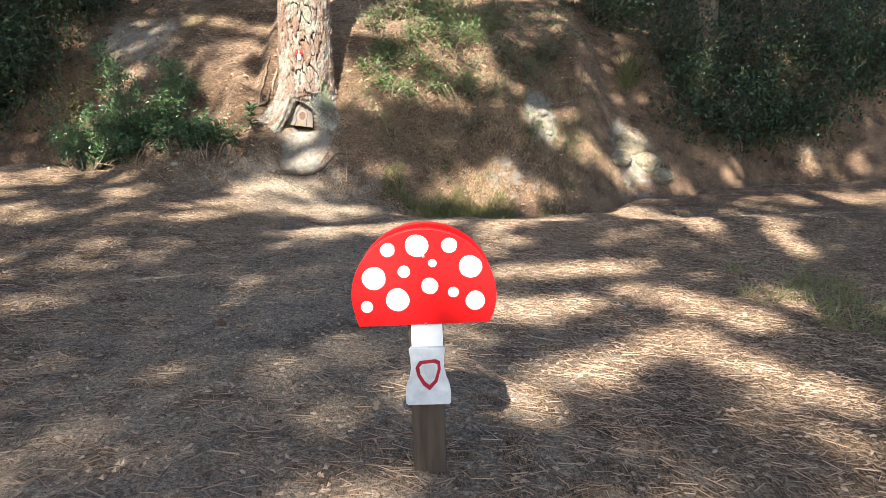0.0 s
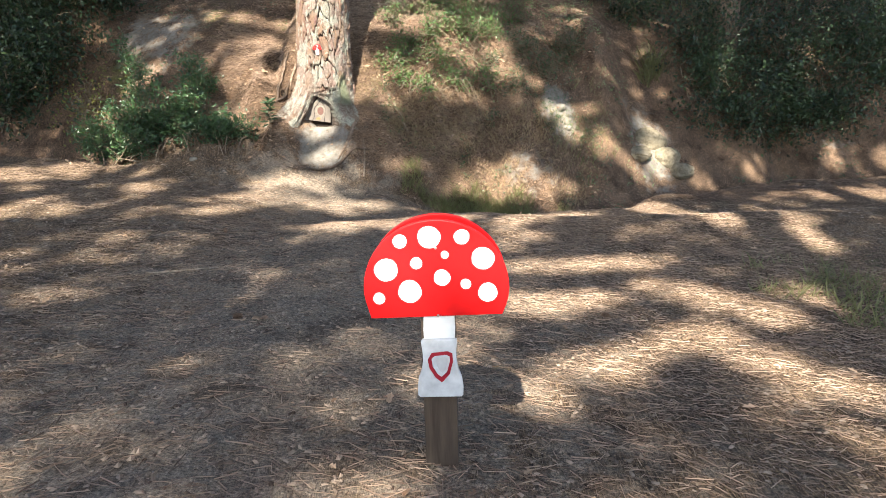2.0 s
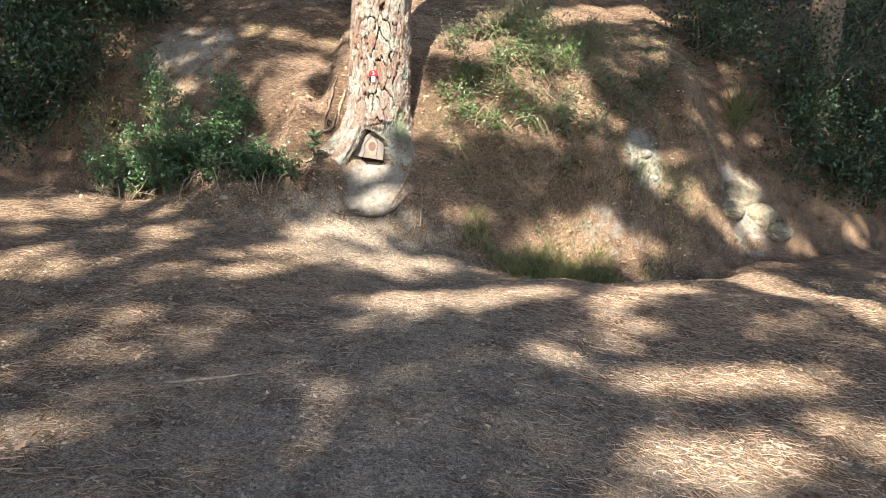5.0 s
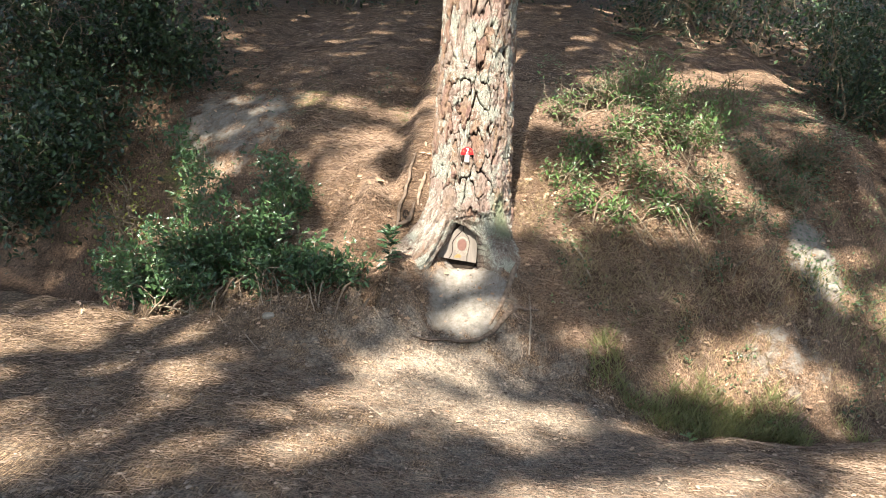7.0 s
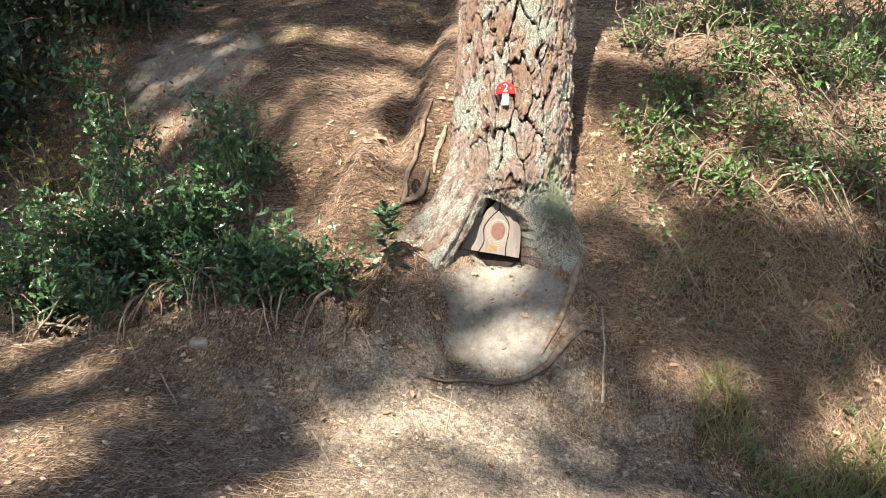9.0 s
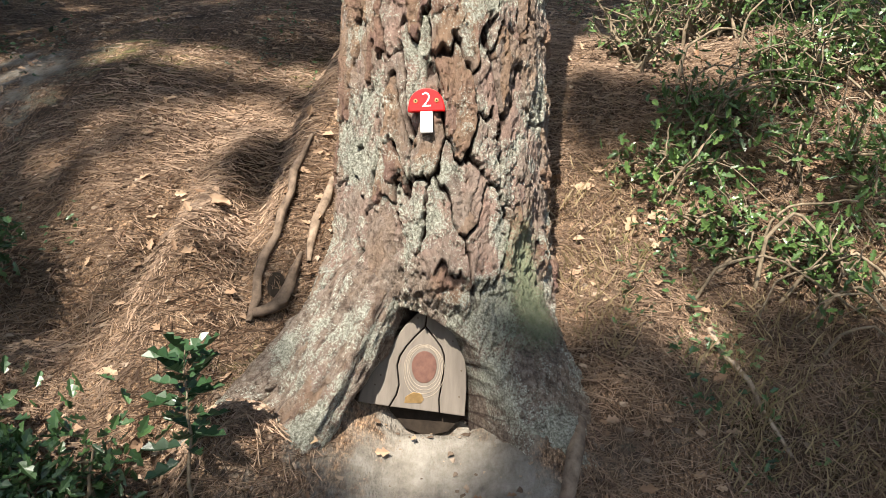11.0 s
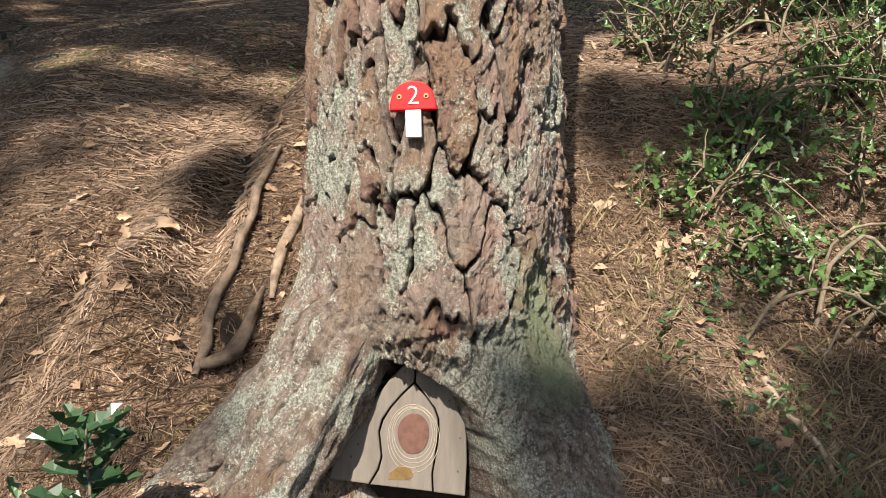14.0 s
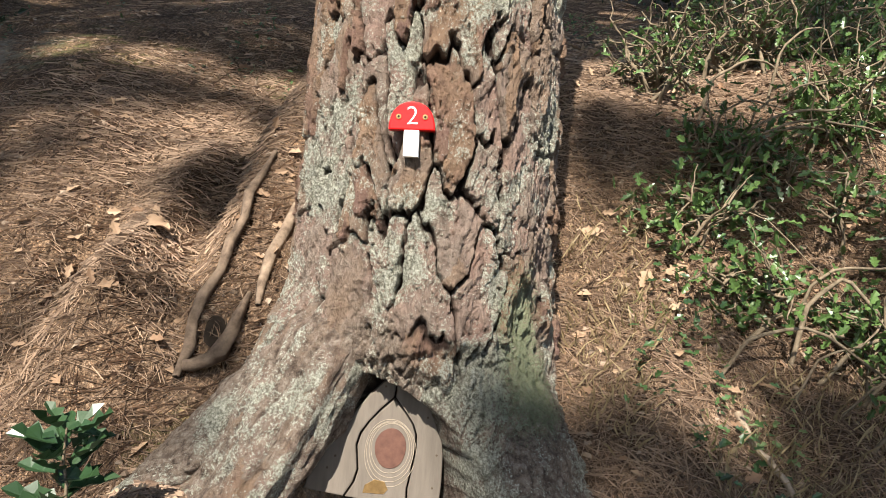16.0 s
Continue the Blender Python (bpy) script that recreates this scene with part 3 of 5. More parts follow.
    r = r + 0.03 * np.exp(-((z - 1.08 - 0.03 * np.sin(a * 4)) / 0.03) ** 2) * wave(-5, 50) * (0.4 + rough) - 0.018 * np.exp(-((z - 1.03 - 0.03 * np.sin(a * 4 + 1)) / 0.014) ** 2) * wave(-8, 40)
    # the hollow that holds the little door
    want = (TREE[1] - (DOOR_Y + 0.03)) / np.maximum(np.cos(a), 0.3)
    x = TREE[0] + lean + np.minimum(r, want) * np.sin(a)
    reach_l = np.interp(z, [0.4, 0.62, 0.70, 0.80, 0.90, 0.965, 1.0], [0.215, 0.20, 0.17, 0.115, 0.06, 0.018, 0.0])
    reach_r = np.interp(z, [0.4, 0.62, 0.70, 0.80, 0.90, 0.965, 1.0], [0.165, 0.152, 0.15, 0.14, 0.105, 0.05, 0.0])
    side = x - DOOR_X
    over = np.where(side < 0, -side - reach_l, side - reach_r) + 0.006 * rough
    inside = step(0.02, -0.01, over) * step(1.005, 0.985, z) * (np.cos(a) > 0.36)
    r = r * (1 - inside) + np.minimum(r, want) * inside
    x = TREE[0] + lean + r * np.sin(a)
    y = TREE[1] - r * np.cos(a)
    n, k = z.shape
    i, j = np.meshgrid(np.arange(n - 1), np.arange(k), indexing="ij")
    q = (j + 1) % k
    f = np.stack([i * k + j, i * k + q, (i + 1) * k + q, (i + 1) * k + j], -1).reshape(-1, 4)
    me = mesh_np("trunk", np.stack([x, y, z], -1).reshape(-1, 3), f, True)
    field(me, "own", own.ravel())
    # inside the door hollow the bark is coloured crack-dark to stand for its shade
    field(me, "crack", (crack * upper + (1 - upper) * (0.4 + 0.6 * step(0.0, 0.25, g2 - g1)) * (1 - 0.9 * inside)).ravel())
    field(me, "foot", ((1 - upper) * 1.0).ravel())
    field(me, "green", (0.75 * wave(50, 22) * step(0.75, 0.95, z) * step(1.45, 1.15, z) + 0.3 * wave(20, 15) * step(1.1, 0.8, z) + 0.3 * wave(-75, 20) * step(1.0, 0.6, z)).ravel())
    return me


def crown_tufts(rng, centre, radius, flat, count, gaps):
    """Leaf tufts of a crown; gaps tells where the crown lets the sun through."""
    d = rand_dirs(rng, count) * (rng.random((count, 1)) ** 0.4)
    c = np.asarray(centre) + d * [radius, radius, flat]
    p = np.repeat(c, 9, 0) + rng.normal(size=(count * 9, 3)) * 0.22
    p = p[~gaps(p[:, 0] + 0.15 * p[:, 2], p[:, 1] + p[:, 2])]
    n = len(p)
    tmpl = [(-0.5, 0, 0), (-0.15, 0.16, 0.05), (0.5, 0, 0), (-0.15, -0.16, -0.05)]
    return strew(tmpl, [(0, 1, 2, 3)], p, rand_dirs(rng, n), rand_dirs(rng, n) * 0.6 + np.array([0.0, -0.7, 0.7]), 0.22 + 0.2 * rng.random(n))


# where the added crowns are cut open to light set patches: strips on the ground plane along the sunlight, from one end
# to the other, with a half width
PATH_GAPS = [(0.39, 5.45, 1.59, 5.70, 0.19), (0.41, 4.46, 0.90, 4.56, 0.22), (0.50, 3.22, 1.44, 3.83, 0.14), (3.43, 8.24, 3.10, 5.98, 0.17), (4.89, 9.06, 5.64, 8.94, 0.37), (2.21, 8.62, 2.73, 7.03, 0.29), (0.37, 6.99, 1.28, 7.89, 0.14), (1.42, 4.93, 1.97, 4.25, 0.19), (-4.05, 6.49, -3.93, 6.71, 0.25), (1.55, 3.47, 1.86, 2.93, 0.14), (2.35, 4.63, 2.73, 4.19, 0.17)]
THICKET_GAPS = [(2.85, 10.4, 3.0, 11.5, 0.15), (5.95, 11.4, 6.0, 11.9, 0.1), (6.82, 11.4, 6.82, 11.7, 0.08), (4.5, 11.0, 4.6, 11.1, 0.1), (-4.6, 11.6, -4.2, 12.0, 0.14)]
FOOT_GAPS = [(-4.99, 8.21, -4.24, 8.90, 0.40), (-3.16, 6.67, -3.01, 7.05, 0.14), (-2.65, 7.61, -2.17, 8.14, 0.23), (-2.49, 8.58, -2.00, 8.83, 0.14), (-1.65, 8.00, -1.09, 8.19, 0.20), (-2.72, 7.03, -2.47, 7.35, 0.14), (-1.27, 6.65, -0.74, 6.89, 0.27), (-0.47, 7.11, 0.01, 7.33, 0.17), (0.43, 6.63, 0.62, 6.56, 0.14), (0.80, 7.82, 1.31, 7.95, 0.17), (0.78, 9.20, 1.31, 9.47, 0.16), (0.36, 9.19, 0.47, 9.24, 0.14), (2.11, 10.54, 2.64, 10.40, 0.21), (1.40, 11.20, 1.63, 11.23, 0.14), (1.55, 10.98, 1.60, 10.77, 0.14), (-4.55, 9.18, -4.37, 9.41, 0.14), (-3.70, 8.21, -3.53, 7.91, 0.14), (-2.37, 8.62, -2.14, 8.88, 0.14), (-2.51, 8.14, -2.22, 8.28, 0.14)]
BANK_GAPS = [(-3.10, 12.02, -2.70, 12.95, 0.17), (-3.14, 11.97, -2.59, 12.65, 0.21), (-2.84, 11.63, -2.47, 11.41, 0.21), (-2.93, 10.95, -2.68, 10.96, 0.14), (-2.60, 10.81, -2.47, 10.71, 0.14), (-3.34, 13.61, -2.44, 13.55, 0.17), (-0.82, 13.11, -0.36, 13.14, 0.40), (0.09, 15.19, 2.67, 17.30, 0.39), (-0.96, 11.81, -0.55, 11.58, 0.22), (-1.07, 11.37, -0.88, 10.91, 0.14), (-0.17, 12.55, 0.34, 11.97, 0.16), (0.69, 13.13, 0.78, 11.76, 0.14), (-1.10, 11.72, -0.99, 11.14, 0.14), (-0.89, 11.69, -0.67, 11.63, 0.14), (-3.13, 11.79, -2.71, 12.55, 0.20), (-2.95, 11.06, -2.58, 10.67, 0.14), (-2.57, 10.94, -2.45, 10.65, 0.14), (-2.81, 11.59, -2.54, 11.51, 0.25), (-3.16, 11.87, -2.80, 12.64, 0.21), (-1.85, 9.49, -1.57, 9.60, 0.14)]
PINE_GAPS = [(-0.16, 2.98, 0.2, 2.96, 0.13), (0.3, 2.75, 0.36, 2.75, 0.1), (-2.85, 10.5, -2.68, 11.0, 0.22), (-3.02, 11.2, -2.75, 12.4, 0.2), (-1.9, 10.35, -1.8, 11.2, 0.25), (-1.72, 11.2, -1.45, 16.0, 0.5), (-4.5, 10.35, -4.1, 10.3, 0.2), (-3.8, 10.2, -3.4, 10.25, 0.17), (-4.7, 9.85, -4.4, 9.95, 0.12), (-3.0, 10.2, -2.3, 10.2, 0.18), (-4.9, 11.0, -4.2, 10.9, 0.14), (-0.5, 11.3, 0.3, 11.2, 0.16)]

# where the crowns stay closed to keep set places shaded
CLOSED = [(-5.45, 13.48, -3.98, 11.75, 0.37), (-4.13, 12.83, -3.36, 12.22, 0.25), (-3.20, 13.24, -2.15, 12.72, 0.14), (-2.80, 11.11, -2.70, 11.70, 0.14), (-3.18, 7.86, -2.87, 9.20, 0.14), (-3.09, 6.22, -2.93, 7.58, 0.14), (0.34, 10.02, 0.65, 10.42, 0.14), (-0.25, 10.56, 0.21, 10.43, 0.21), (-1.90, 2.90, -0.55, 3.70, 0.40), (3.38, 14.92, 6.92, 12.64, 0.40), (-3.53, 12.84, -2.84, 13.21, 0.21), (-4.98, 15.98, -2.56, 15.14, 0.40), (-1.28, 10.61, -1.01, 10.42, 0.14), (-0.95, 9.12, -0.51, 8.59, 0.14), (-2.43, 10.97, -2.49, 12.22, 0.14), (-0.74, 10.86, -0.52, 10.71, 0.15), (-3.22, 8.15, -3.09, 9.02, 0.14)]


def strip(u, v, row):
    """Distance from a strip's middle line, in its half widths."""
    ax, ay, bx, by, w = row
    dx, dy = bx - ax, by - ay
    t = np.clip(((u - ax) * dx + (v - ay) * dy) / (dx * dx + dy * dy), 0, 1)
    return np.hypot(u - ax - t * dx, v - ay - t * dy) / (w + 0.06)


def sunny(u, v):
    wob = 0.3 * fbm(u * 1.9, v * 1.9, 4.4, 3, 81)
    open_sky = 0.22 * bump(u, v, 0.2, 12.0, 1.8, 1.7) + 0.13 * step(5.0, 5.8, v) * step(9.0, 8.4, v) * step(0.6, -0.4, u) + 0.26 * bump(u, v, 0.1, 9.45, 0.9, 0.5) + 0.2 * bump(u, v, -2.8, 10.6, 0.6, 0.5) + 0.1 * bump(u, v, -3.6, 7.4, 1.0, 0.9)
    open_sky = open_sky + 0.15 * step(8.2, 8.6, v) * step(10.2, 9.6, v)
    out = fbm(u * 1.7, v * 2.2, 8.8, 3, 85) > 0.5 - open_sky
    out |= fbm(u * 4.2, v * 4.8, 2.2, 2, 87) > 0.29 + 0.14 * step(0.4, 1.4, u) * step(9.0, 8.0, v) - 0.06 * step(-2.2, -3.0, u) * step(11.5, 11.0, v)
    for row in CLOSED:
        out &= strip(u, v, row) + 0.5 * wob > 1.0
    for row in PATH_GAPS + FOOT_GAPS + THICKET_GAPS + BANK_GAPS + PINE_GAPS:
        out |= strip(u, v, row) + wob < 1.0
    return out


def shade_pine(place, crown_at, radius, count, seed, label):
    """A tall pine, mostly out of view, added to shade the ground: a tapered trunk, limbs and a crown of needle tufts.
    """
    rng = np.random.default_rng(seed)
    x, y = place
    g = float(land(x, y))
    tree = thing("pine_tree", (x, y, g), label, "tree", "tall pines of the wood")
    top = np.array(crown_at) - [x, y, g]
    line = wander((0, 0, -0.3), (top[0] * 0.6, top[1] * 0.6, top[2] + 1.5), 14, 0.02, seed)
    v, f = tube(line, np.linspace(0.27, 0.07, 14), 12, 0.12, seed)
    part("trunk", mesh_np("trunk", v, f, True), ROOT, tree)
    limbs = []
    for k in range(9):
        a = line[8 + k % 5]
        e = top + rng.normal(size=3) * [radius * 0.5, radius * 0.5, 0.8]
        limbs.append(tube(wander(a, e, 7, 0.08, seed + k), np.linspace(0.07, 0.015, 7), 5))
    v, f = join(limbs)
    part("branchwork", mesh_np("branchwork", v, f, True), ROOT, tree)
    v, f = crown_tufts(rng, crown_at, radius, 1.6, count, sunny)
    part("crown", mesh_np("crown", v - np.array([x, y, g]), f), CANOPY, tree)


def build_tree():
    tree = thing("pine_tree", (0, 0, 0), "large old pine with thick plated bark, lichen and flared roots", "tree")
    part("trunk", build_trunk(), BARK, tree, "thick grey-brown plated bark with pale lichen")
    line = wander((TREE[0] + 0.084, TREE[1], 4.25), (TREE[0] + 0.5, TREE[1] + 0.2, 15), 12, 0.01, 3)
    v, f = tube(line, np.linspace(0.275, 0.08, 12), 20, 0.08, 3)
    me = mesh_np("upper_trunk", v, f, True)
    field(me, "crack", np.ones(len(v)))
    part("upper_trunk", me, BARK, tree)
    rng = np.random.default_rng(5)
    v, f = crown_tufts(rng, (TREE[0] + 0.4, TREE[1] + 0.2, 14), 3.4, 1.8, 800, sunny)
    part("crown", mesh_np("crown", v, f), CANOPY, tree)
    # the looped root beside the trunk
    loop = [(-2.375, 1.60), (-2.385, 1.53), (-2.405, 1.45), (-2.398, 1.37), (-2.42, 1.29), (-2.418, 1.21), (-2.448, 1.14), (-2.462, 1.07), (-2.452, 1.0), (-2.462, 0.93)]
    v, f = tube([(x - 0.045, bank_y(x - 0.045, z) - 0.03, z) for x, z in loop], [0.010, 0.012, 0.015, 0.014, 0.018, 0.014, 0.018, 0.015, 0.016, 0.010], 12, 0.7, 3)
    part("root", mesh_np("root", v, f, True), DARKROOT, tree, "bare looped root with a dark hole")
    hook = [(-2.452, 0.962), (-2.425, 0.965), (-2.39, 0.98), (-2.36, 1.0), (-2.34, 1.045), (-2.33, 1.09), (-2.328, 1.15)]
    v, f = tube([(x - 0.04, bank_y(x - 0.04, z) - (0.045 if z < 1.1 else 0.01), z) for x, z in hook], [0.012, 0.018, 0.023, 0.024, 0.02, 0.016, 0.008], 12, 0.7, 4)
    part("root", mesh_np("root", v, f, True), DARKROOT, tree)
    stay = [(-2.30, 1.42), (-2.31, 1.34), (-2.335, 1.26), (-2.34, 1.18), (-2.33, 1.12)]
    v, f = tube([(x, bank_y(x, z) - 0.02, z) for x, z in stay], [0.01, 0.017, 0.016, 0.014, 0.008], 10, 0.5, 8)
    part("root", mesh_np("root", v, f, True), ROOT, tree)
    # a flat dark sheet stands for the shade inside the loop
    hollow = [(x - 2.437, z + 1.045) for x, z in oval(0, 0, 0.034, 0.042, 16, 0.1, 3)]
    bm = bmesh.new()
    bm.faces.new([bm.verts.new((x, bank_y(x, z) - 0.012, z)) for x, z in hollow])
    part("root_shade", bm, HOLESHADE, tree, "dark sheet painted as the shade inside the root loop")
    # a flat dark sheet stands for the shade in the gap under the door
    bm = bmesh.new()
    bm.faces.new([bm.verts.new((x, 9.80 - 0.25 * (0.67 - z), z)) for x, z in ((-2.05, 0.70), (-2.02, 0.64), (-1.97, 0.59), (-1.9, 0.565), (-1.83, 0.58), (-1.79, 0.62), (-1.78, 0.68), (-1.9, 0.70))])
    part("door_shade", bm, HOLESHADE, tree, "dark sheet painted as shade under the little door")
    spine = np.array([(-1.97, 9.93, 1.26), (-2.035, 9.825, 1.13), (-2.10, 9.745, 1.0), (-2.165, 9.70, 0.88), (-2.235, 9.665, 0.76), (-2.31, 9.63, 0.64), (-2.38, 9.60, 0.52), (-2.44, 9.57, 0.38), (-2.48, 9.55, 0.2)])
    tt = np.linspace(0, len(spine) - 1, 90)
    line = np.stack([np.interp(tt, np.arange(len(spine)), spine[:, k]) for k in range(3)], -1)
    for _ in range(12):
        line[1:-1] = (line[:-2] + 2 * line[1:-1] + line[2:]) / 4
    wide = np.interp(tt, np.arange(9), [0.06, 0.105, 0.12, 0.123, 0.13, 0.14, 0.155, 0.17, 0.18])
    v, f = tube(line, wide, 96)
    ring = np.repeat(line, 96, 0)
    out = v - ring
    length = np.linalg.norm(out, axis=1)[:, None]
    ang = np.tile(np.linspace(0, 2 * np.pi, 96, endpoint=False), 90)
    along = np.repeat(np.linspace(0, 1.3, 90), 96)
    g1, g2, own = cells(ang / (2 * np.pi) * 30 + 0.9 * fbm(np.cos(ang) * 3, np.sin(ang) * 3, along * 9, 3, 91), along * 8 + 0.5 * fbm(np.cos(ang) * 6, np.sin(ang) * 6, along * 20, 3, 92), 30, 17)
    gap = step(0.0, 0.25, g2 - g1)
    push = 0.006 * gap + 0.012 * fbm(ang * 6 + 3 * along, along * 3.0, 0.4, 4, 101) + 0.035 * fbm(v[:, 0] * 4.5, v[:, 1] * 4.5, v[:, 2] * 3.5, 2, 94) + 0.018 * fbm(v[:, 0] * 9, v[:, 1] * 9, v[:, 2] * 9, 4, 93) + 0.008 * fbm(v[:, 0] * 34, v[:, 1] * 34, v[:, 2] * 20, 3, 95) + 0.016 * fbm(np.cos(ang) * 4, np.sin(ang) * 4, along * 2.5, 4, 97)
    me = mesh_np("root", v + out / length * push[:, None], f, True)
    field(me, "own", own)
    field(me, "crack", 0.3 + 0.7 * gap)
    field(me, "foot", 0.72 + 0.35 * fbm(v[:, 0] * 6, v[:, 1] * 6, v[:, 2] * 6, 3, 98))
    field(me, "green", 0.75 * step(-2.28, -2.48, v[:, 0]))
    part("root", me, BARK, tree, "thick grey-brown buttress root beside the little door")
    low = [(-2.23, 8.93, 0.07), (-2.1, 8.96, 0.07), (-1.97, 9.02, 0.07), (-1.83, 9.06, 0.075), (-1.69, 9.15, 0.085), (-1.58, 9.22, 0.10), (-1.49, 9.29, 0.115), (-1.40, 9.36, 0.16), (-1.33, 9.40, 0.185), (-1.22, 9.45, 0.19)]
    v, f = tube(on_land(low, 0.022), [0.005, 0.008, 0.01, 0.013, 0.019, 0.023, 0.022, 0.017, 0.011, 0.005], 10, 0.8, 5)
    part("root", mesh_np("root", v, f, True), DARKROOT, tree, "long bare root lying along the foot of the bank")
    rim = [(-1.45, 9.70, 0.6), (-1.42, 9.66, 0.5), (-1.44, 9.57, 0.4), (-1.47, 9.48, 0.3), (-1.53, 9.36, 0.2), (-1.62, 9.26, 0.13)]
    v, f = tube(on_land(rim, 0.012), [0.012, 0.022, 0.025, 0.022, 0.018, 0.01], 10, 0.35, 6)
    part("root", mesh_np("root", v, f, True), ROOT, tree)


build_tree()
# pines added mostly out of view, so that their crowns dapple the light
ROW = "tall pine, mostly out of view, added to shade the ground with its crown"
for n, (px, py, cx, cy) in enumerate([(-12, -14, -11.5, -14), (-5.5, -14, -5.5, -14), (0.5, -14, 0.5, -14), (6.5, -14, 6.5, -14),
                                      (-12, -9, -11.5, -9), (-6, -9.5, -5.5, -9), (1, -9, 0.5, -9), (6.5, -9, 6.5, -9),
                                      (-12, -4, -11.5, -4), (-6.5, -5, -5.5, -4), (1.5, -4.5, 0.5, -4), (7, -4, 6.5, -4),
                                      (-12, 1, -11.5, 1), (-7.5, 0.5, -5.5, 1), (4.5, -1.5, 1.0, 1), (8.5, 1, 6.5, 1),
                                      (-9, 5.5, -5.5, 5), (10.5, 5.5, 6.5, 5), (-12, 6, -11, 6), (12, 10, 10, 9), (4.65, 13.4, 4, 11), (-7, 16, -6, 13),
                                      (-2.5, 19, -2.5, 18), (1.8, 18.5, 2, 18), (6.5, 18, 6.5, 17.5), (-10, 14, -9, 13), (9.5, 14.5, 8.5, 14), (-6, 22, -6, 21), (0, 23, 0, 22), (5, 23, 5, 22), (-8.5, 15, -5.5, 14), (-11, 11, -8, 11), (3, 21, 1, 16)]):
    shade_pine((px, py), (cx, cy, 17.0 if n < 28 else 11.0), 4.6, 820, 100 + n, ROW)


# ---- plaque and door on the pine ----
def build_plaque():
    base = thing("number_plaque", (-1.862, 9.655, 1.59), "small red toadstool plaque with a white number 2", "plaque")
    base.matrix_world = pose(-1.862, 9.645, 1.59, -4, 0, 0)
    cap = [(-0.054, 0.0), (-0.0535, 0.014)] + [(0.051 * math.cos(a), 0.02 + 0.047 * math.sin(a)) for a in (math.pi * (1 - k / 16) for k in range(1, 16))] + [(0.0535, 0.014), (0.054, 0.0)]
    c = part("cap", slab(cap, 0.022, 0.003, -0.012), RED, base, "glossy red half-round cap")
    part("stem", slab([(-0.018, -0.062), (0.018, -0.062), (0.018, 0.004), (-0.018, 0.004)][::-1], 0.018, 0.002, -0.014), WHITE, base, "white stem")
    part("backing_block", slab([(-0.02, -0.05), (0.02, -0.05), (0.02, 0.05), (-0.02, 0.05)][::-1], 0.09, 0.002, 0.075), POST, base)
    for x in (-0.031, 0.031):
        s = part("screw", slab(oval(x, 0.03, 0.0065, 0.0065, 14), 0.003, 0.001, -0.0335), BRASS, c, "brass screw head")
        part("slot", slab(oval(x, 0.03, 0.0028, 0.0028, 8), 0.001, 0, -0.0362), HOLESHADE, s)
    cu = bpy.data.curves.new("digit", "FONT")
    cu.body, cu.size, cu.extrude, cu.align_x, cu.offset = "2", 0.062, 0.001, "CENTER", -0.0009
    cu.materials.append(WHITE)
    d = new("digit", cu)
    d.parent = c
    d.matrix_parent_inverse = Matrix()
    d.matrix_basis = pose(0.001, -0.0348, 0.0125, 90, 0, 0)
    tagged(d, "white painted figure 2")


build_plaque()


def build_door():
    door = thing("fairy_door", (DOOR_X, DOOR_Y, DOOR_Z), "little pointed wooden fairy door set in a root hollow", "fairy door")
    door.matrix_world = pose(DOOR_X - 0.012, DOOR_Y - 0.03, DOOR_Z + 0.003, -5, 2.6, 4)
    q = 1 / 1010
    P = lambda pts: [((x - 440) * q, (548 - y) * q * 1.05) for x, y in pts]
    left = P([(473, 232), (440, 250), (405, 285), (370, 330), (330, 392), (294, 440), (268, 485), (254, 525), (358, 536), (380, 500), (388, 470), (384, 440), (380, 410), (388, 380), (408, 350), (436, 318), (468, 287)])
    right = P([(475, 232), (520, 252), (558, 280), (580, 315), (597, 360), (606, 420), (608, 480), (605, 560), (525, 552), (522, 510), (530, 460), (537, 410), (535, 375), (525, 350), (505, 325), (473, 287)])
    centre = P([(470, 292), (503, 328), (522, 353), (531, 376), (533, 410), (526, 460), (518, 510), (521, 551), (363, 537), (384, 502), (392, 470), (388, 440), (384, 411), (392, 383), (411, 353), (438, 322)])
    part("door_jamb", slab(left, 0.028, 0.004, 0.0), DOORWOOD, door)
    part("door_jamb", slab(right[::-1], 0.028, 0.004, 0.0), DOORWOOD, door)
    leaf = part("door_leaf", slab(centre[::-1], 0.026, 0.003, 0.0), DOORWOOD, door, "grey-brown leaf with a dark knot in rings")
    kx, kz = (470 - 440) * q, (548 - 412) * q * 1.05
    part("knot", slab(oval(kx, kz, 0.040, 0.052, 30, 0.02, 2), 0.003, 0.001, -0.0252), KNOT, leaf, "red-brown oval knot")
    for n, s in enumerate((1.22, 1.36, 1.5, 1.64)):
        line = [(x, -0.0262, z) for x, z in oval(kx, kz - 0.004 * n, 0.040 * s, 0.052 * s, 40, 0.015, n)]
        v, f = tube(line + line[:2], 0.0010, 5)
        part("ring", mesh_np("ring", v, f, True), RINGS, leaf)
    part("latch", slab(P([(408, 524), (412, 505), (436, 490), (462, 494), (472, 512), (462, 524)]), 0.002, 0.0005, -0.0255), BRASS, leaf, "small tarnished yellow latch")
    for x, y in ((352, 360), (312, 470), (330, 440), (560, 330), (590, 420), (585, 500), (500, 258), (445, 262)):
        part("nail", slab(oval((x - 440) * q, (548 - y) * q * 1.05, 0.003, 0.003, 8), 0.0015, 0, -0.0275), POST, door)


build_door()

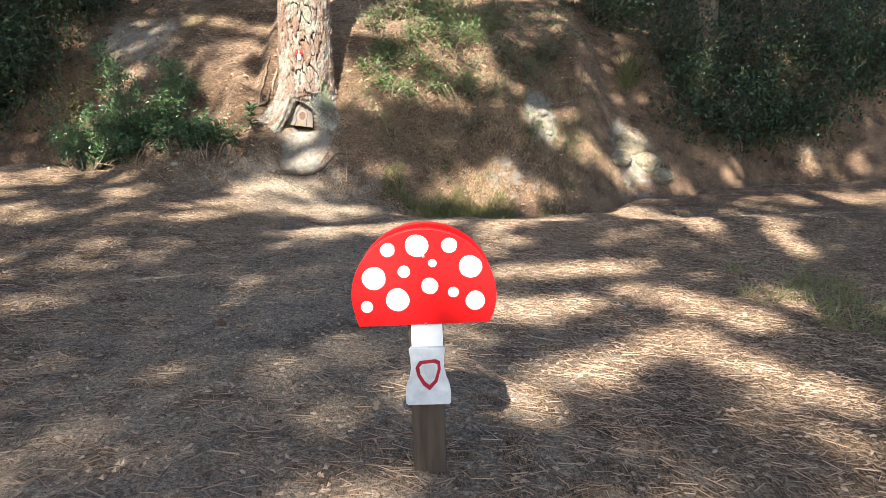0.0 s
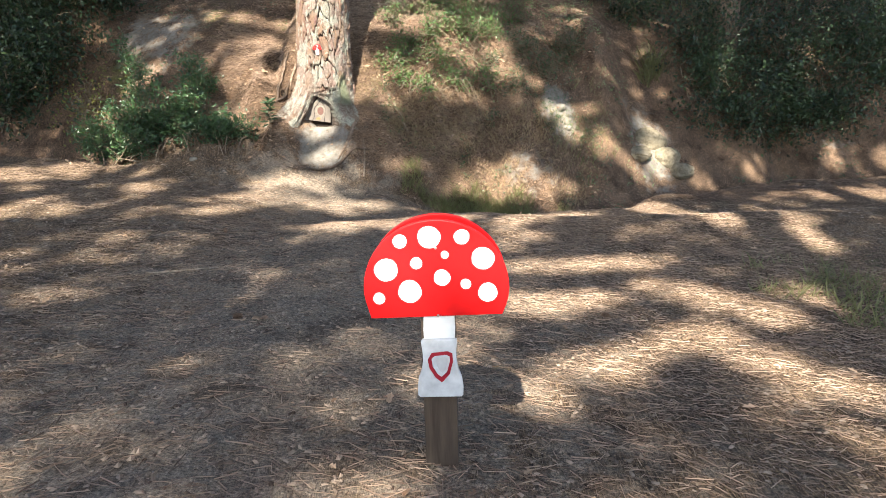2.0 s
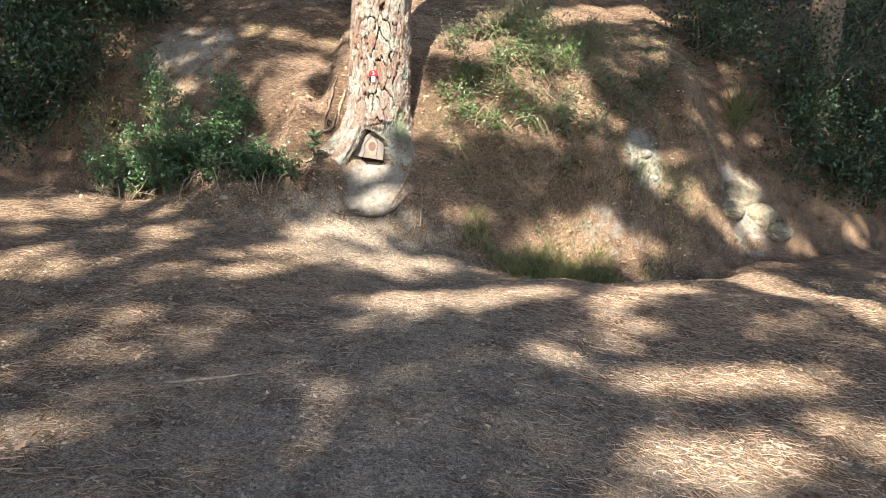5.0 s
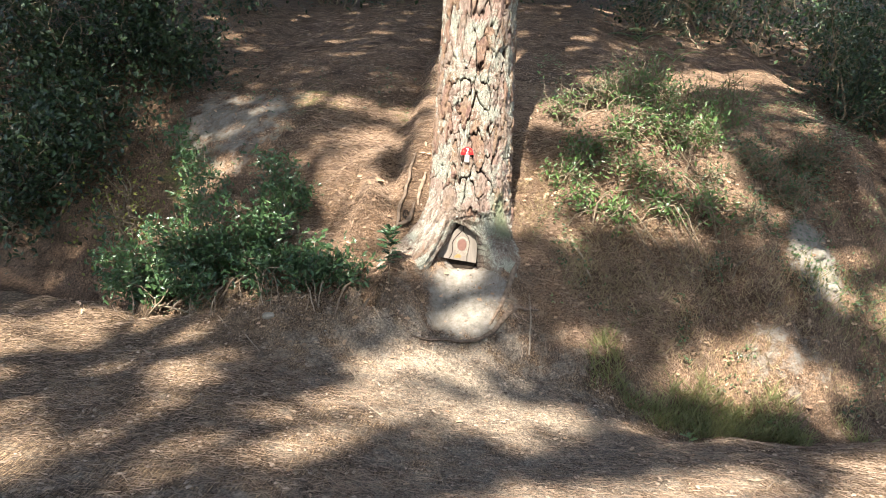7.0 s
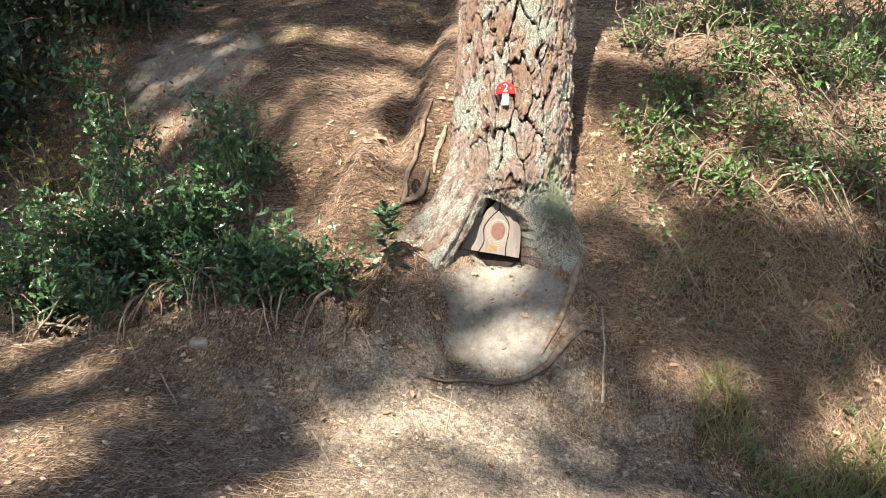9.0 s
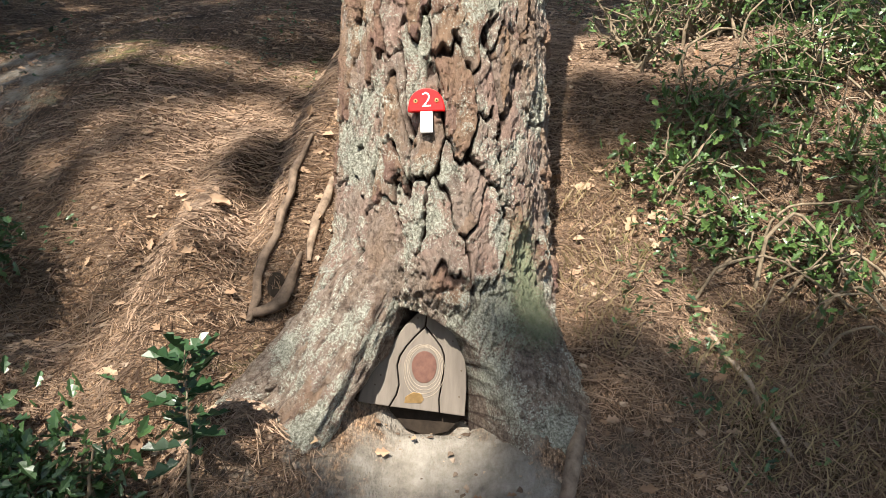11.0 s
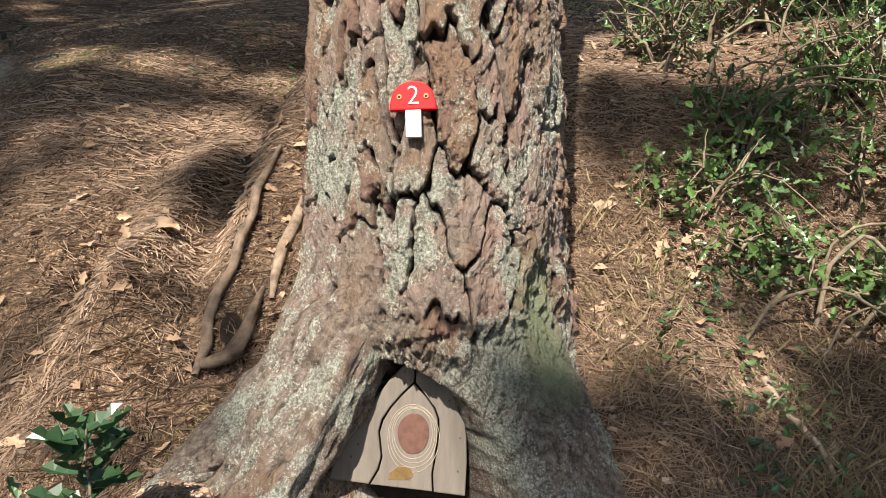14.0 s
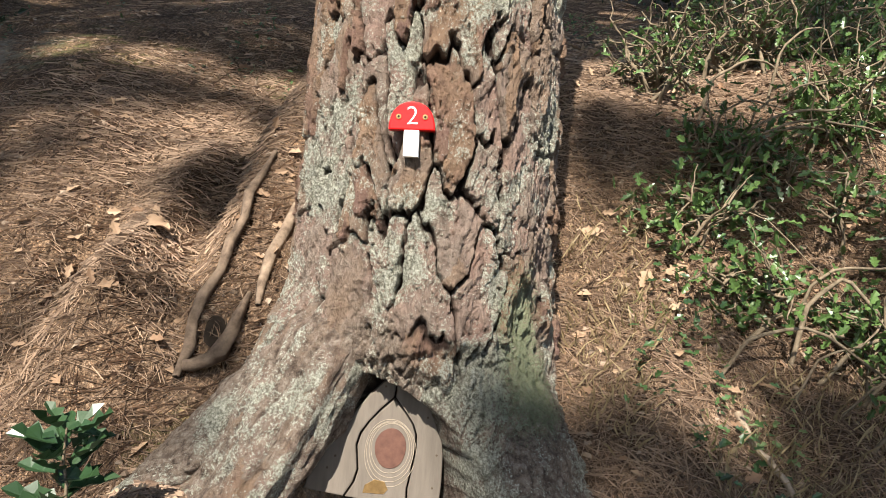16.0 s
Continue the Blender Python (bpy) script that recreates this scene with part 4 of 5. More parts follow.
# ---- bushes ----
HOLLY_LEAF = [(0, 0, 0), (0.33, 0, -0.04), (0.66, 0, -0.04), (1, 0, 0.02), (0.18, 0.2, 0.12), (0.34, 0.13, 0.03), (0.5, 0.27, 0.14), (0.66, 0.13, 0.03), (0.82, 0.17, 0.1),
              (0.18, -0.2, 0.12), (0.34, -0.13, 0.03), (0.5, -0.27, 0.14), (0.66, -0.13, 0.03), (0.82, -0.17, 0.1)]
HOLLY_FACES = [(0, 5, 4), (0, 1, 5), (1, 6, 5), (1, 7, 6), (1, 2, 7), (2, 8, 7), (2, 3, 8), (0, 9, 10), (0, 10, 1), (1, 10, 11), (1, 11, 12), (1, 12, 2), (2, 12, 13), (2, 13, 3)]
PLAIN_LEAF = [(0, 0, 0), (0.45, 0.3, 0.08), (1, 0, 0), (0.45, -0.3, 0.08)]
PLAIN_FACES = [(0, 2, 1), (0, 3, 2)]


def bush(name, blobs, leaves, size, material, seed, label, detail=True, stems=14, category="bush"):
    """A shrub: crooked stems that spread from the ground into leafy masses, blobs of (x, y, above ground, rx, ry, rz)."""
    rng = np.random.default_rng(seed)
    blobs = np.array(blobs, float)
    x0, y0 = blobs[:, 0].mean(), blobs[:, 1].mean()
    g0 = float(land(x0, y0))
    ob = thing(name, (x0, y0, g0), label, category)
    vol = np.prod(blobs[:, 3:], axis=1) ** 0.7
    weight = vol / vol.sum()
    twigs, places, ways = [], [], []
    for bi, b in enumerate(blobs):
        gz = float(land(b[0], b[1]))
        centre = np.array([b[0], b[1], gz + b[2]])
        for s in range(max(3, int(stems * weight[bi] * 2))):
            bx, by = b[0] + rng.normal() * b[3] * 0.3, b[1] + rng.normal() * b[4] * 0.3 + 0.1
            foot = (bx, by, float(land(bx, by)) - 0.03)
            tip = centre + rand_dirs(rng, 1)[0] * b[3:] * rng.uniform(0.4, 0.95)
            line = wander(foot, tip, 9, 0.22, seed * 50 + bi * 20 + s)
            twigs.append(tube(line, np.linspace(0.011, 0.003, 9) * (1 if detail else 1.6), 5))
            for _ in range(4):
                k = rng.integers(3, 9)
                e = line[k] + (rand_dirs(rng, 1)[0] + [0, -0.2, 0.3]) * b[3:].mean() * rng.uniform(0.25, 0.7)
                sub = wander(line[k], e, 6, 0.2, seed * 90 + bi * 40 + s * 5 + k)
                twigs.append(tube(sub, np.linspace(0.005, 0.0015, 6) * (1 if detail else 1.6), 4))
                m = max(2, int(leaves * weight[bi] / (max(3, int(stems * weight[bi] * 2)) * 4)))
                tt = rng.random(m) ** 0.6
                q = np.stack([np.interp(tt, np.linspace(0, 1, 6), sub[:, c]) for c in range(3)], -1)
                places.append(q + rng.normal(size=(m, 3)) * (size * 1.1 if detail else 0.26))
                axis = (sub[-1] - sub[0]) / (np.linalg.norm(sub[-1] - sub[0]) + 1e-6)
                ways.append(axis * 0.6 + rand_dirs(rng, m))
    p, w = np.concatenate(places), np.concatenate(ways)
    keep = p[:, 2] > land(p[:, 0], p[:, 1]) + 0.01
    if not detail:
        keep &= fbm(p[:, 0] * 2.2, p[:, 1] * 2.2, p[:, 2] * 2.2, 3, 99) > -0.22
    p, w = p[keep], w[keep]
    n = len(p)
    up = rand_dirs(rng, n) * 0.55 + np.array([0, -0.35, 0.8])
    v, f = strew(HOLLY_LEAF if detail else PLAIN_LEAF, HOLLY_FACES if detail else PLAIN_FACES, p, w, up, size * (0.6 + 0.8 * rng.random(n)))
    origin = np.array([x0, y0, g0])
    tagged(part("foliage", mesh_np("foliage", v - origin, f), material, ob), kind="stuff")
    v, f = join(twigs)
    tagged(part("branchwork", mesh_np("branchwork", v - origin, f, True), STEM, ob), kind="stuff")
    return ob


bush("holly_bush", [(-4.6, 9.35, 0.4, 0.5, 0.28, 0.34), (-4.15, 9.35, 0.6, 0.5, 0.28, 0.42), (-3.6, 9.3, 0.5, 0.5, 0.25, 0.32), (-4.25, 9.6, 1.15, 0.2, 0.2, 0.35), (-3.25, 9.2, 0.36, 0.42, 0.18, 0.22), (-2.95, 9.1, 0.3, 0.3, 0.14, 0.14), (-3.5, 9.7, 0.75, 0.42, 0.2, 0.14), (-2.78, 9.24, 0.24, 0.14, 0.1, 0.12), (-3.45, 8.98, 0.3, 0.6, 0.1, 0.1), (-4.25, 8.96, 0.3, 0.6, 0.1, 0.12)],
     10500, 0.048, HOLLY, 11, "spiny dark green holly bush overhanging the earth bank", True, 34)


def holly_sprig(place, height_up, seed):
    """A young holly: a thin stem with whorls of spiny glossy leaves."""
    rng = np.random.default_rng(seed)
    x, y = place
    sprig = thing("holly_sprig", (x, y, float(land(x, y))), "small glossy holly sprig beside the flared root", "holly sprig")
    line = wander((0, 0, -0.03), (0.02, -0.03, height_up), 9, 0.08, seed)
    v, f = tube(line, np.linspace(0.006, 0.002, 9), 6)
    part("stem", mesh_np("stem", v, f, True), STEM, sprig)
    for k in range(42):
        t = 1.0 - 0.6 * (k / 41) ** 1.2
        at = np.array([[np.interp(t * 8, np.arange(9), line[:, c]) for c in range(3)]])
        a = k * 2.4 + rng.normal() * 0.2
        up_tilt = 0.75 * t - 0.25 + 0.25 * rng.normal()
        way = np.array([[math.cos(a), math.sin(a), up_tilt]])
        at = at + way * 0.012 * (k % 3)
        up = np.array([[0.2 * rng.normal() - 0.3 * math.cos(a), -0.35, 1.0]])
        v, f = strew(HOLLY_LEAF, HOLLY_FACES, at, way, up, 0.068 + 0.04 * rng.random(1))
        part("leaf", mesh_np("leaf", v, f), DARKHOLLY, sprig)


holly_sprig((-2.47, 9.28), 0.44, 13)
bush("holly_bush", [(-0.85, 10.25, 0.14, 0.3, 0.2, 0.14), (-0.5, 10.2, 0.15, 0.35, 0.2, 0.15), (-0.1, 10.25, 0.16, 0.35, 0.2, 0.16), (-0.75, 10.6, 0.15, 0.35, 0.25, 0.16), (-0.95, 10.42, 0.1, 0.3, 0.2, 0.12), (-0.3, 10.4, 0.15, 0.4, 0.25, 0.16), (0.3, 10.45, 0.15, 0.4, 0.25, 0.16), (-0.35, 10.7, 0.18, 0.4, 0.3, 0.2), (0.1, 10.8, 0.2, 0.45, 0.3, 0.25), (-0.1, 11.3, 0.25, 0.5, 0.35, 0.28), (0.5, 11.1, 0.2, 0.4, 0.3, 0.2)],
     5200, 0.042, SUNLITHOLLY, 17, "sprawling holly bush with bare twigs on the bank", True, 90)
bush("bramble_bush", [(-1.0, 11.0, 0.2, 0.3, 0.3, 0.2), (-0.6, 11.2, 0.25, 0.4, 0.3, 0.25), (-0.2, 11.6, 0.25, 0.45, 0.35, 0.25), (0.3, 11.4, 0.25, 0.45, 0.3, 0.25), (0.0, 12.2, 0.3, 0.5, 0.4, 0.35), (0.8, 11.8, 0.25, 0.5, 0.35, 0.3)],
     3000, 0.034, SUNLITHOLLY, 23, "tangled bush of bare brown twigs and small leaves", True, 110)
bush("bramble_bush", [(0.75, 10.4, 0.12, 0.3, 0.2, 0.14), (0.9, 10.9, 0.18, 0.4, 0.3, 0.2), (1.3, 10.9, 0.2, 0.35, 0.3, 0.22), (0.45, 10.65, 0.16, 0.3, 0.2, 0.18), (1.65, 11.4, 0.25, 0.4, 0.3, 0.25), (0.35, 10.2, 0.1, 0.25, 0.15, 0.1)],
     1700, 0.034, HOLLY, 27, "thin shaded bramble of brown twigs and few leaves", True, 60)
bush("yellow_shrub", [(-5.3, 10.2, 0.35, 0.3, 0.3, 0.35)], 700, 0.04, YELLOW, 19, "small yellow-green shrub in the shade", False, 8, "shrub")
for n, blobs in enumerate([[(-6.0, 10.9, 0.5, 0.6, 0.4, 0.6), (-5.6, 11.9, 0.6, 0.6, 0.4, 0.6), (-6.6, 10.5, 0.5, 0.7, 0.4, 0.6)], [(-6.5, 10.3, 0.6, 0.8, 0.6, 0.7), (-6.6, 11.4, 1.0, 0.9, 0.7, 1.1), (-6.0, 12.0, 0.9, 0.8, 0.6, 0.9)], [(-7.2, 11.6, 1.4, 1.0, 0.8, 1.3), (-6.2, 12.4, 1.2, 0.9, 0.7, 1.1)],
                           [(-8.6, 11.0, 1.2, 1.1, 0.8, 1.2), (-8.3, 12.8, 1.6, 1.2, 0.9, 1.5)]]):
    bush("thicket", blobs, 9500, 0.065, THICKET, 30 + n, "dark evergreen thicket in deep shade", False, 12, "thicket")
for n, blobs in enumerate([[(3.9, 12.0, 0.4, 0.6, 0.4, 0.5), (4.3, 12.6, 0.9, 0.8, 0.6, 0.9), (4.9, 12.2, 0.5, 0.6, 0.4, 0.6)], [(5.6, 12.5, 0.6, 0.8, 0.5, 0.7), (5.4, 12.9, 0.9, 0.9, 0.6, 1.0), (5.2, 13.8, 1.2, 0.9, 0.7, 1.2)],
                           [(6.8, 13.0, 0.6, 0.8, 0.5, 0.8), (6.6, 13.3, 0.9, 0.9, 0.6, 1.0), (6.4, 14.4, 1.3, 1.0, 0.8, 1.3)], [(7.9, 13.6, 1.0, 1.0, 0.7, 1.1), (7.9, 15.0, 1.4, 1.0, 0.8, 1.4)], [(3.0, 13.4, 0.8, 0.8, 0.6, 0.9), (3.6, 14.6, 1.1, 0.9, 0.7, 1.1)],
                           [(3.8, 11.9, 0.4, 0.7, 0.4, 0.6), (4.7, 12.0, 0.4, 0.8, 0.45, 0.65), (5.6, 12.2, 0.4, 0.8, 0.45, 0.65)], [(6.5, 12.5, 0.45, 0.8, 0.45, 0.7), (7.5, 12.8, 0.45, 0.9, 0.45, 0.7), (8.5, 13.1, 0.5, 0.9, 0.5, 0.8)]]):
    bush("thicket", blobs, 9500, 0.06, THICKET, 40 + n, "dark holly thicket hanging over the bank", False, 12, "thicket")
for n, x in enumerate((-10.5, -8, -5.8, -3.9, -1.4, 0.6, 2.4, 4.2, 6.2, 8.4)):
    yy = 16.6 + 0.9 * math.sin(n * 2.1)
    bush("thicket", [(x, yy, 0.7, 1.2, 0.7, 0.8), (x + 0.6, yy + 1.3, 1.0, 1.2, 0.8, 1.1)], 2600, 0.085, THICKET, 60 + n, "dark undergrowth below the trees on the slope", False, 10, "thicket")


# ---- litter, stones and small growth ----
def spots_on(rng, n, x0, x1, y0, y1):
    x, y = rng.uniform(x0, x1, n), rng.uniform(y0, y1, n)
    gx, gy = grad(x, y)
    up = np.stack([-gx, -gy, np.ones(n)], -1)
    up /= np.linalg.norm(up, axis=1)[:, None]
    return x, y, land(x, y), up, gx, gy


PRISM = [(-0.5, -0.5, 0), (-0.5, 0.5, 0), (-0.5, 0, 0.8), (0.0, -0.5, 0.35), (0.0, 0.5, 0.35), (0.0, 0, 1.2), (0.5, -0.4, 0), (0.5, 0.4, 0), (0.5, 0, 0.7)]
PRISM_FACES = [(1, 7, 8, 2), (0, 2, 8, 6)]


def needles(name, n, area, seed, label, material, thick=1.0):
    rng = np.random.default_rng(seed)
    x, y, z, up, gx, gy = spots_on(rng, n, *area)
    patch = fbm(x * 2.2, y * 2.2, 0.4, 3, seed)
    keep = (rng.random(n) < 0.62 + 0.6 * patch) & (bump(x, y, -1.82, 9.48, 0.38, 0.42) < 0.4) & (rng.random(n) > 1.3 * bump(x, y, -4.2, 11.1, 0.9, 0.9)) & (rng.random(n) > 1.1 * bump(x, y, -3.8, 12.0, 0.9, 0.7)) & (rng.random(n) > 0.75 * bump(x, y, -0.9, 4.0, 1.3, 3.5)) & (rng.random(n) > 0.9 * bump(x, y, -1.7, 8.75, 0.9, 0.5))
    x, y, z, up, patch = x[keep], y[keep], z[keep], up[keep], patch[keep]
    m = len(x)
    ang = rng.uniform(0, 2 * np.pi, m)
    way = np.stack([np.cos(ang), np.sin(ang), rng.normal(size=m) * 0.12], -1)
    way = way - up * (way * up).sum(1)[:, None] * 0.85
    size = np.stack([0.03 + 0.055 * rng.random(m), 0.0009 + 0.0008 * rng.random(m), 0.001 + 0.003 * rng.random(m)], -1)
    size = size * [1.0 + 0.4 * (thick - 1), thick, thick]
    v, f = strew(PRISM, PRISM_FACES, np.stack([x, y, z + 0.002 + 0.003 * rng.random(m)], -1), way, up, size)
    ob = part(name, mesh_np(name, v, f), material)
    tagged(ob, label, "pine needles", kind="stuff")


needles("pine_needles", 60000, (-3.6, 3.8, 1.7, 7.2), 201, "fallen brown pine needles on the trodden path", NEEDLE, 0.9)
needles("pine_needles", 60000, (-5.4, 2.4, 6.6, 9.6), 202, "fallen brown pine needles at the foot of the bank", NEEDLE, 1.0)
needles("pine_needles", 100000, (-4.2, 1.2, 9.4, 12.2), 203, "fallen reddish pine needles on the bank", REDNEEDLE, 1.2)
needles("pine_needles", 14000, (2.4, 7.0, 5.0, 11.0), 204, "fallen brown pine needles beside the ditch", NEEDLE, 1.3)
needles("pine_needles", 20000, (-6.0, 3.0, 12.2, 16.5), 205, "fallen brown pine needles on the upper slope", REDNEEDLE, 1.5)
needles("pine_needles", 26000, (-3.9, -2.3, 9.3, 11.6), 206, "loose bright pine needles on the mound beside the pine", REDNEEDLE, 1.9)
needles("pine_needles", 26000, (-1.6, 0.3, 9.3, 11.2), 207, "thick red-brown pine needles on the bank beside the pine", REDNEEDLE, 1.9)
needles("pine_needles", 24000, (-0.4, 3.4, 1.6, 7.5), 208, "clumps of dry straw-coloured pine needles on the path", REDNEEDLE, 1.5)
needles("pine_needles", 12000, (-3.2, 0.0, 1.6, 6.5), 209, "thin scatter of dry pine needles on the trodden earth", NEEDLE, 1.6)
CRUMB = [(-0.5, -0.3, 0), (0.45, -0.4, 0), (0.5, 0.25, 0), (-0.3, 0.45, 0), (-0.2, -0.1, 0.5), (0.25, 0.1, 0.45)]
CRUMB_FACES = [(0, 1, 4), (1, 5, 4), (1, 2, 5), (2, 3, 5), (3, 4, 5), (3, 0, 4)]


def crumbs(name, n, area, seed, low, high, material, label, category):
    rng = np.random.default_rng(seed)
    x, y, z, up, gx, gy = spots_on(rng, n, *area)
    r = low + (high - low) * rng.random(n) ** 3
    v, f = strew(CRUMB, CRUMB_FACES, np.stack([x, y, z + 0.001], -1), rand_dirs(rng, n) * [1, 1, 0.2], up + rng.normal(size=(n, 3)) * 0.2, np.stack([r, r * 0.7, r * 0.45], -1))
    tagged(part(name, mesh_np(name, v, f), material), label, category, kind="stuff")


crumbs("bark_crumbs", 46000, (-4.2, 4.2, 1.7, 9.2), 211, 0.006, 0.038, CHIP, "small bark chips and bits of leaf on the path", "bark chips")
crumbs("bark_crumbs", 13000, (-5.0, 3.0, 8.8, 13.0), 212, 0.008, 0.04, CHIP, "bits of leaf, bark and soil on the bank", "bark chips")
crumbs("pebbles", 350, (-3.4, 3.4, 1.7, 9.2), 213, 0.01, 0.03, STONE, "small pale stones on the path", "pebbles")
LEAF = [(0, 0, 0), (0.3, 0.0, 0.02), (0.65, 0, 0.0), (1, 0, 0.05), (0.2, 0.22, 0.1), (0.42, 0.13, 0.06), (0.55, 0.3, 0.16), (0.75, 0.14, 0.08), (0.2, -0.2, 0.06), (0.42, -0.12, 0.04), (0.58, -0.28, 0.12), (0.76, -0.13, 0.06)]
LEAF_FACES = [(0, 1, 4), (1, 5, 4), (1, 2, 5), (2, 6, 5), (2, 7, 6), (2, 3, 7), (0, 8, 1), (1, 8, 9), (1, 9, 2), (2, 9, 10), (2, 10, 11), (2, 11, 3)]


def leaf_litter(n, area, seed, label):
    rng = np.random.default_rng(seed)
    x, y, z, up, gx, gy = spots_on(rng, n, *area)
    v, f = strew(LEAF, LEAF_FACES, np.stack([x, y, z + 0.008], -1), rand_dirs(rng, n) * [1, 1, 0.3], up + rng.normal(size=(n, 3)) * 0.35, 0.03 + 0.035 * rng.random(n))
    tagged(part("dead_leaves", mesh_np("dead_leaves", v, f), DEADLEAF), label, "dead leaves", kind="stuff")


leaf_litter(1400, (-2.4, 2.0, 9.4, 12.6), 221, "curled brown leaves lying on the bank")
leaf_litter(700, (-5.2, -2.2, 8.6, 12.0), 222, "curled brown leaves below the holly")
leaf_litter(350, (-3.2, 3.6, 2.0, 9.0), 223, "scattered brown leaves on the path")


def blades(name, n, area, seed, low, high, label, material=None):
    rng = np.random.default_rng(seed)
    x, y, z, up, gx, gy = spots_on(rng, n, *area)
    mx, my = (area[0] + area[1]) / 2, (area[2] + area[3]) / 2
    off = np.hypot((x - mx) / (area[1] - area[0]), (y - my) / (area[3] - area[2])) * 2
    keep = fbm(x * 3, y * 3, 0.9, 2, seed) > -0.45 + 0.6 * off
    x, y, z = x[keep], y[keep], z[keep]
    m = len(x)
    lean = rand_dirs(rng, m) * [0.7, 0.7, 0.2] + np.array([0, -0.25, 0.75])
    h = low + (high - low) * rng.random(m)
    tmpl = [(0, -0.5, 0), (0, 0.5, 0), (0.5, -0.4, 0.12), (0.5, 0.4, 0.12), (0.85, -0.2, 0.0), (0.85, 0.2, 0.0), (1, 0, -0.12)]
    v, f = strew(tmpl, [(0, 1, 3, 2), (2, 3, 5, 4), (4, 5, 6, 6)][:2], np.stack([x, y, z - 0.01], -1), lean, rand_dirs(rng, m), np.stack([h, 0.003 + 0.03 * h, h * 0.9], -1))
    tagged(part(name, mesh_np(name, v, f), material or GRASS), label, "grass", kind="stuff")


blades("grass", 4200, (-0.8, 1.4, 8.95, 9.5), 231, 0.08, 0.22, "short green grass in the ditch")
blades("dry_grass", 4200, (-1.2, 1.7, 9.4, 10.4), 232, 0.05, 0.15, "thin dry grass on the bank face", DRYGRASS)
blades("grass", 2200, (2.1, 3.5, 3.7, 5.9), 233, 0.07, 0.2, "thin green grass beside the path")
blades("grass", 500, (2.7, 3.3, 11.9, 12.7), 234, 0.2, 0.5, "long green grass tuft on the bank edge")
blades("grass", 500, (3.2, 4.8, 14.5, 16.5), 235, 0.25, 0.6, "long pale grass at the top of the bank")
blades("dry_grass", 2400, (-1.45, -0.4, 9.65, 10.5), 238, 0.04, 0.12, "thin dry grass among the needles beside the pine", DRYGRASS)
blades("grass", 900, (-1.5, -0.5, 9.6, 10.3), 239, 0.03, 0.09, "sparse green grass among the needles beside the pine")
blades("grass", 1200, (1.2, 2.4, 9.9, 11.0), 236, 0.05, 0.16, "dry and green grass on the bank face")
blades("grass", 700, (-2.55, -2.1, 10.9, 11.6), 237, 0.04, 0.1, "short yellow grass behind the pine")


def stick(points, radius, label, name="twig", material=TWIG, lift=0.006, follow=True, category="twig", seed=1):
    pts = np.asarray(points, float)
    n = 14
    t = np.linspace(0, len(pts) - 1, n)
    line = np.stack([np.interp(t, np.arange(len(pts)), pts[:, k]) for k in range(3)], -1)
    line += np.stack([0.15 * np.linalg.norm(pts[-1] - pts[0]) * 0.35 * fbm(t * 1.3, seed * 3.3, k * 7.7, 3, seed) for k in range(3)], -1) * np.sin(np.linspace(0, np.pi, n))[:, None]
    if follow:
        line[:, 2] = land(line[:, 0], line[:, 1]) + lift
    v, f = tube(line, radius * np.linspace(1.0, 0.45, n), 7, 0.3, seed)
    return tagged(part(name, mesh_np(name, v, f, True), material), label, category)


stick([(-2.3, 4.91, 0), (-2.05, 5.08, 0), (-1.87, 5.21, 0)], 0.009, "dark fallen stick lying on the path", seed=2)
stick([(-2.17, 8.89, 0), (-1.98, 8.86, 0)], 0.007, "short pale stick lying before the root", seed=3)
stick([(-2.56, 9.06, 0), (-2.45, 8.92, 0), (-2.38, 8.77, 0)], 0.005, "thin brown twig hanging down the bank", seed=4)
stick([(-1.29, 9.2, -0.02), (-1.28, 9.33, 0.2), (-1.30, 9.42, 0.45)], 0.009, "pale upright stick leaning on the bank", follow=False, seed=5)
stick([(-4.57, 9.0, 0.25), (-4.58, 9.02, 0.33), (-4.6, 9.03, 0.42)], 0.008, "pale broken stub sticking up under the holly", follow=False, seed=6)
stick([(-0.93, 10.06, 0), (-0.88, 9.98, 0), (-0.82, 9.93, 0), (-0.81, 9.87, 0), (-0.74, 9.8, 0)], 0.012, "crooked dead branch lying down the needle bank", "twig", TWIG, 0.012, seed=7)
stick([(0.2, 8.85, 0), (0.45, 8.7, 0)], 0.007, "short dead stick at the ditch edge", seed=8)
rng = np.random.default_rng(77)
for k in range(46):
    area = [(-3.0, 3.0, 2.2, 8.8), (-2.6, 1.5, 9.3, 11.8), (-4.8, -2.6, 8.5, 9.3)][k % 3]
    x, y = rng.uniform(area[0], area[1]), rng.uniform(area[2], area[3])
    a, l = rng.uniform(0, 6.28), rng.uniform(0.06, 0.28)
    stick([(x, y, 0), (x + l * math.cos(a), y + l * math.sin(a), 0)], rng.uniform(0.0025, 0.006), "thin dead twig lying on the ground", seed=300 + k)
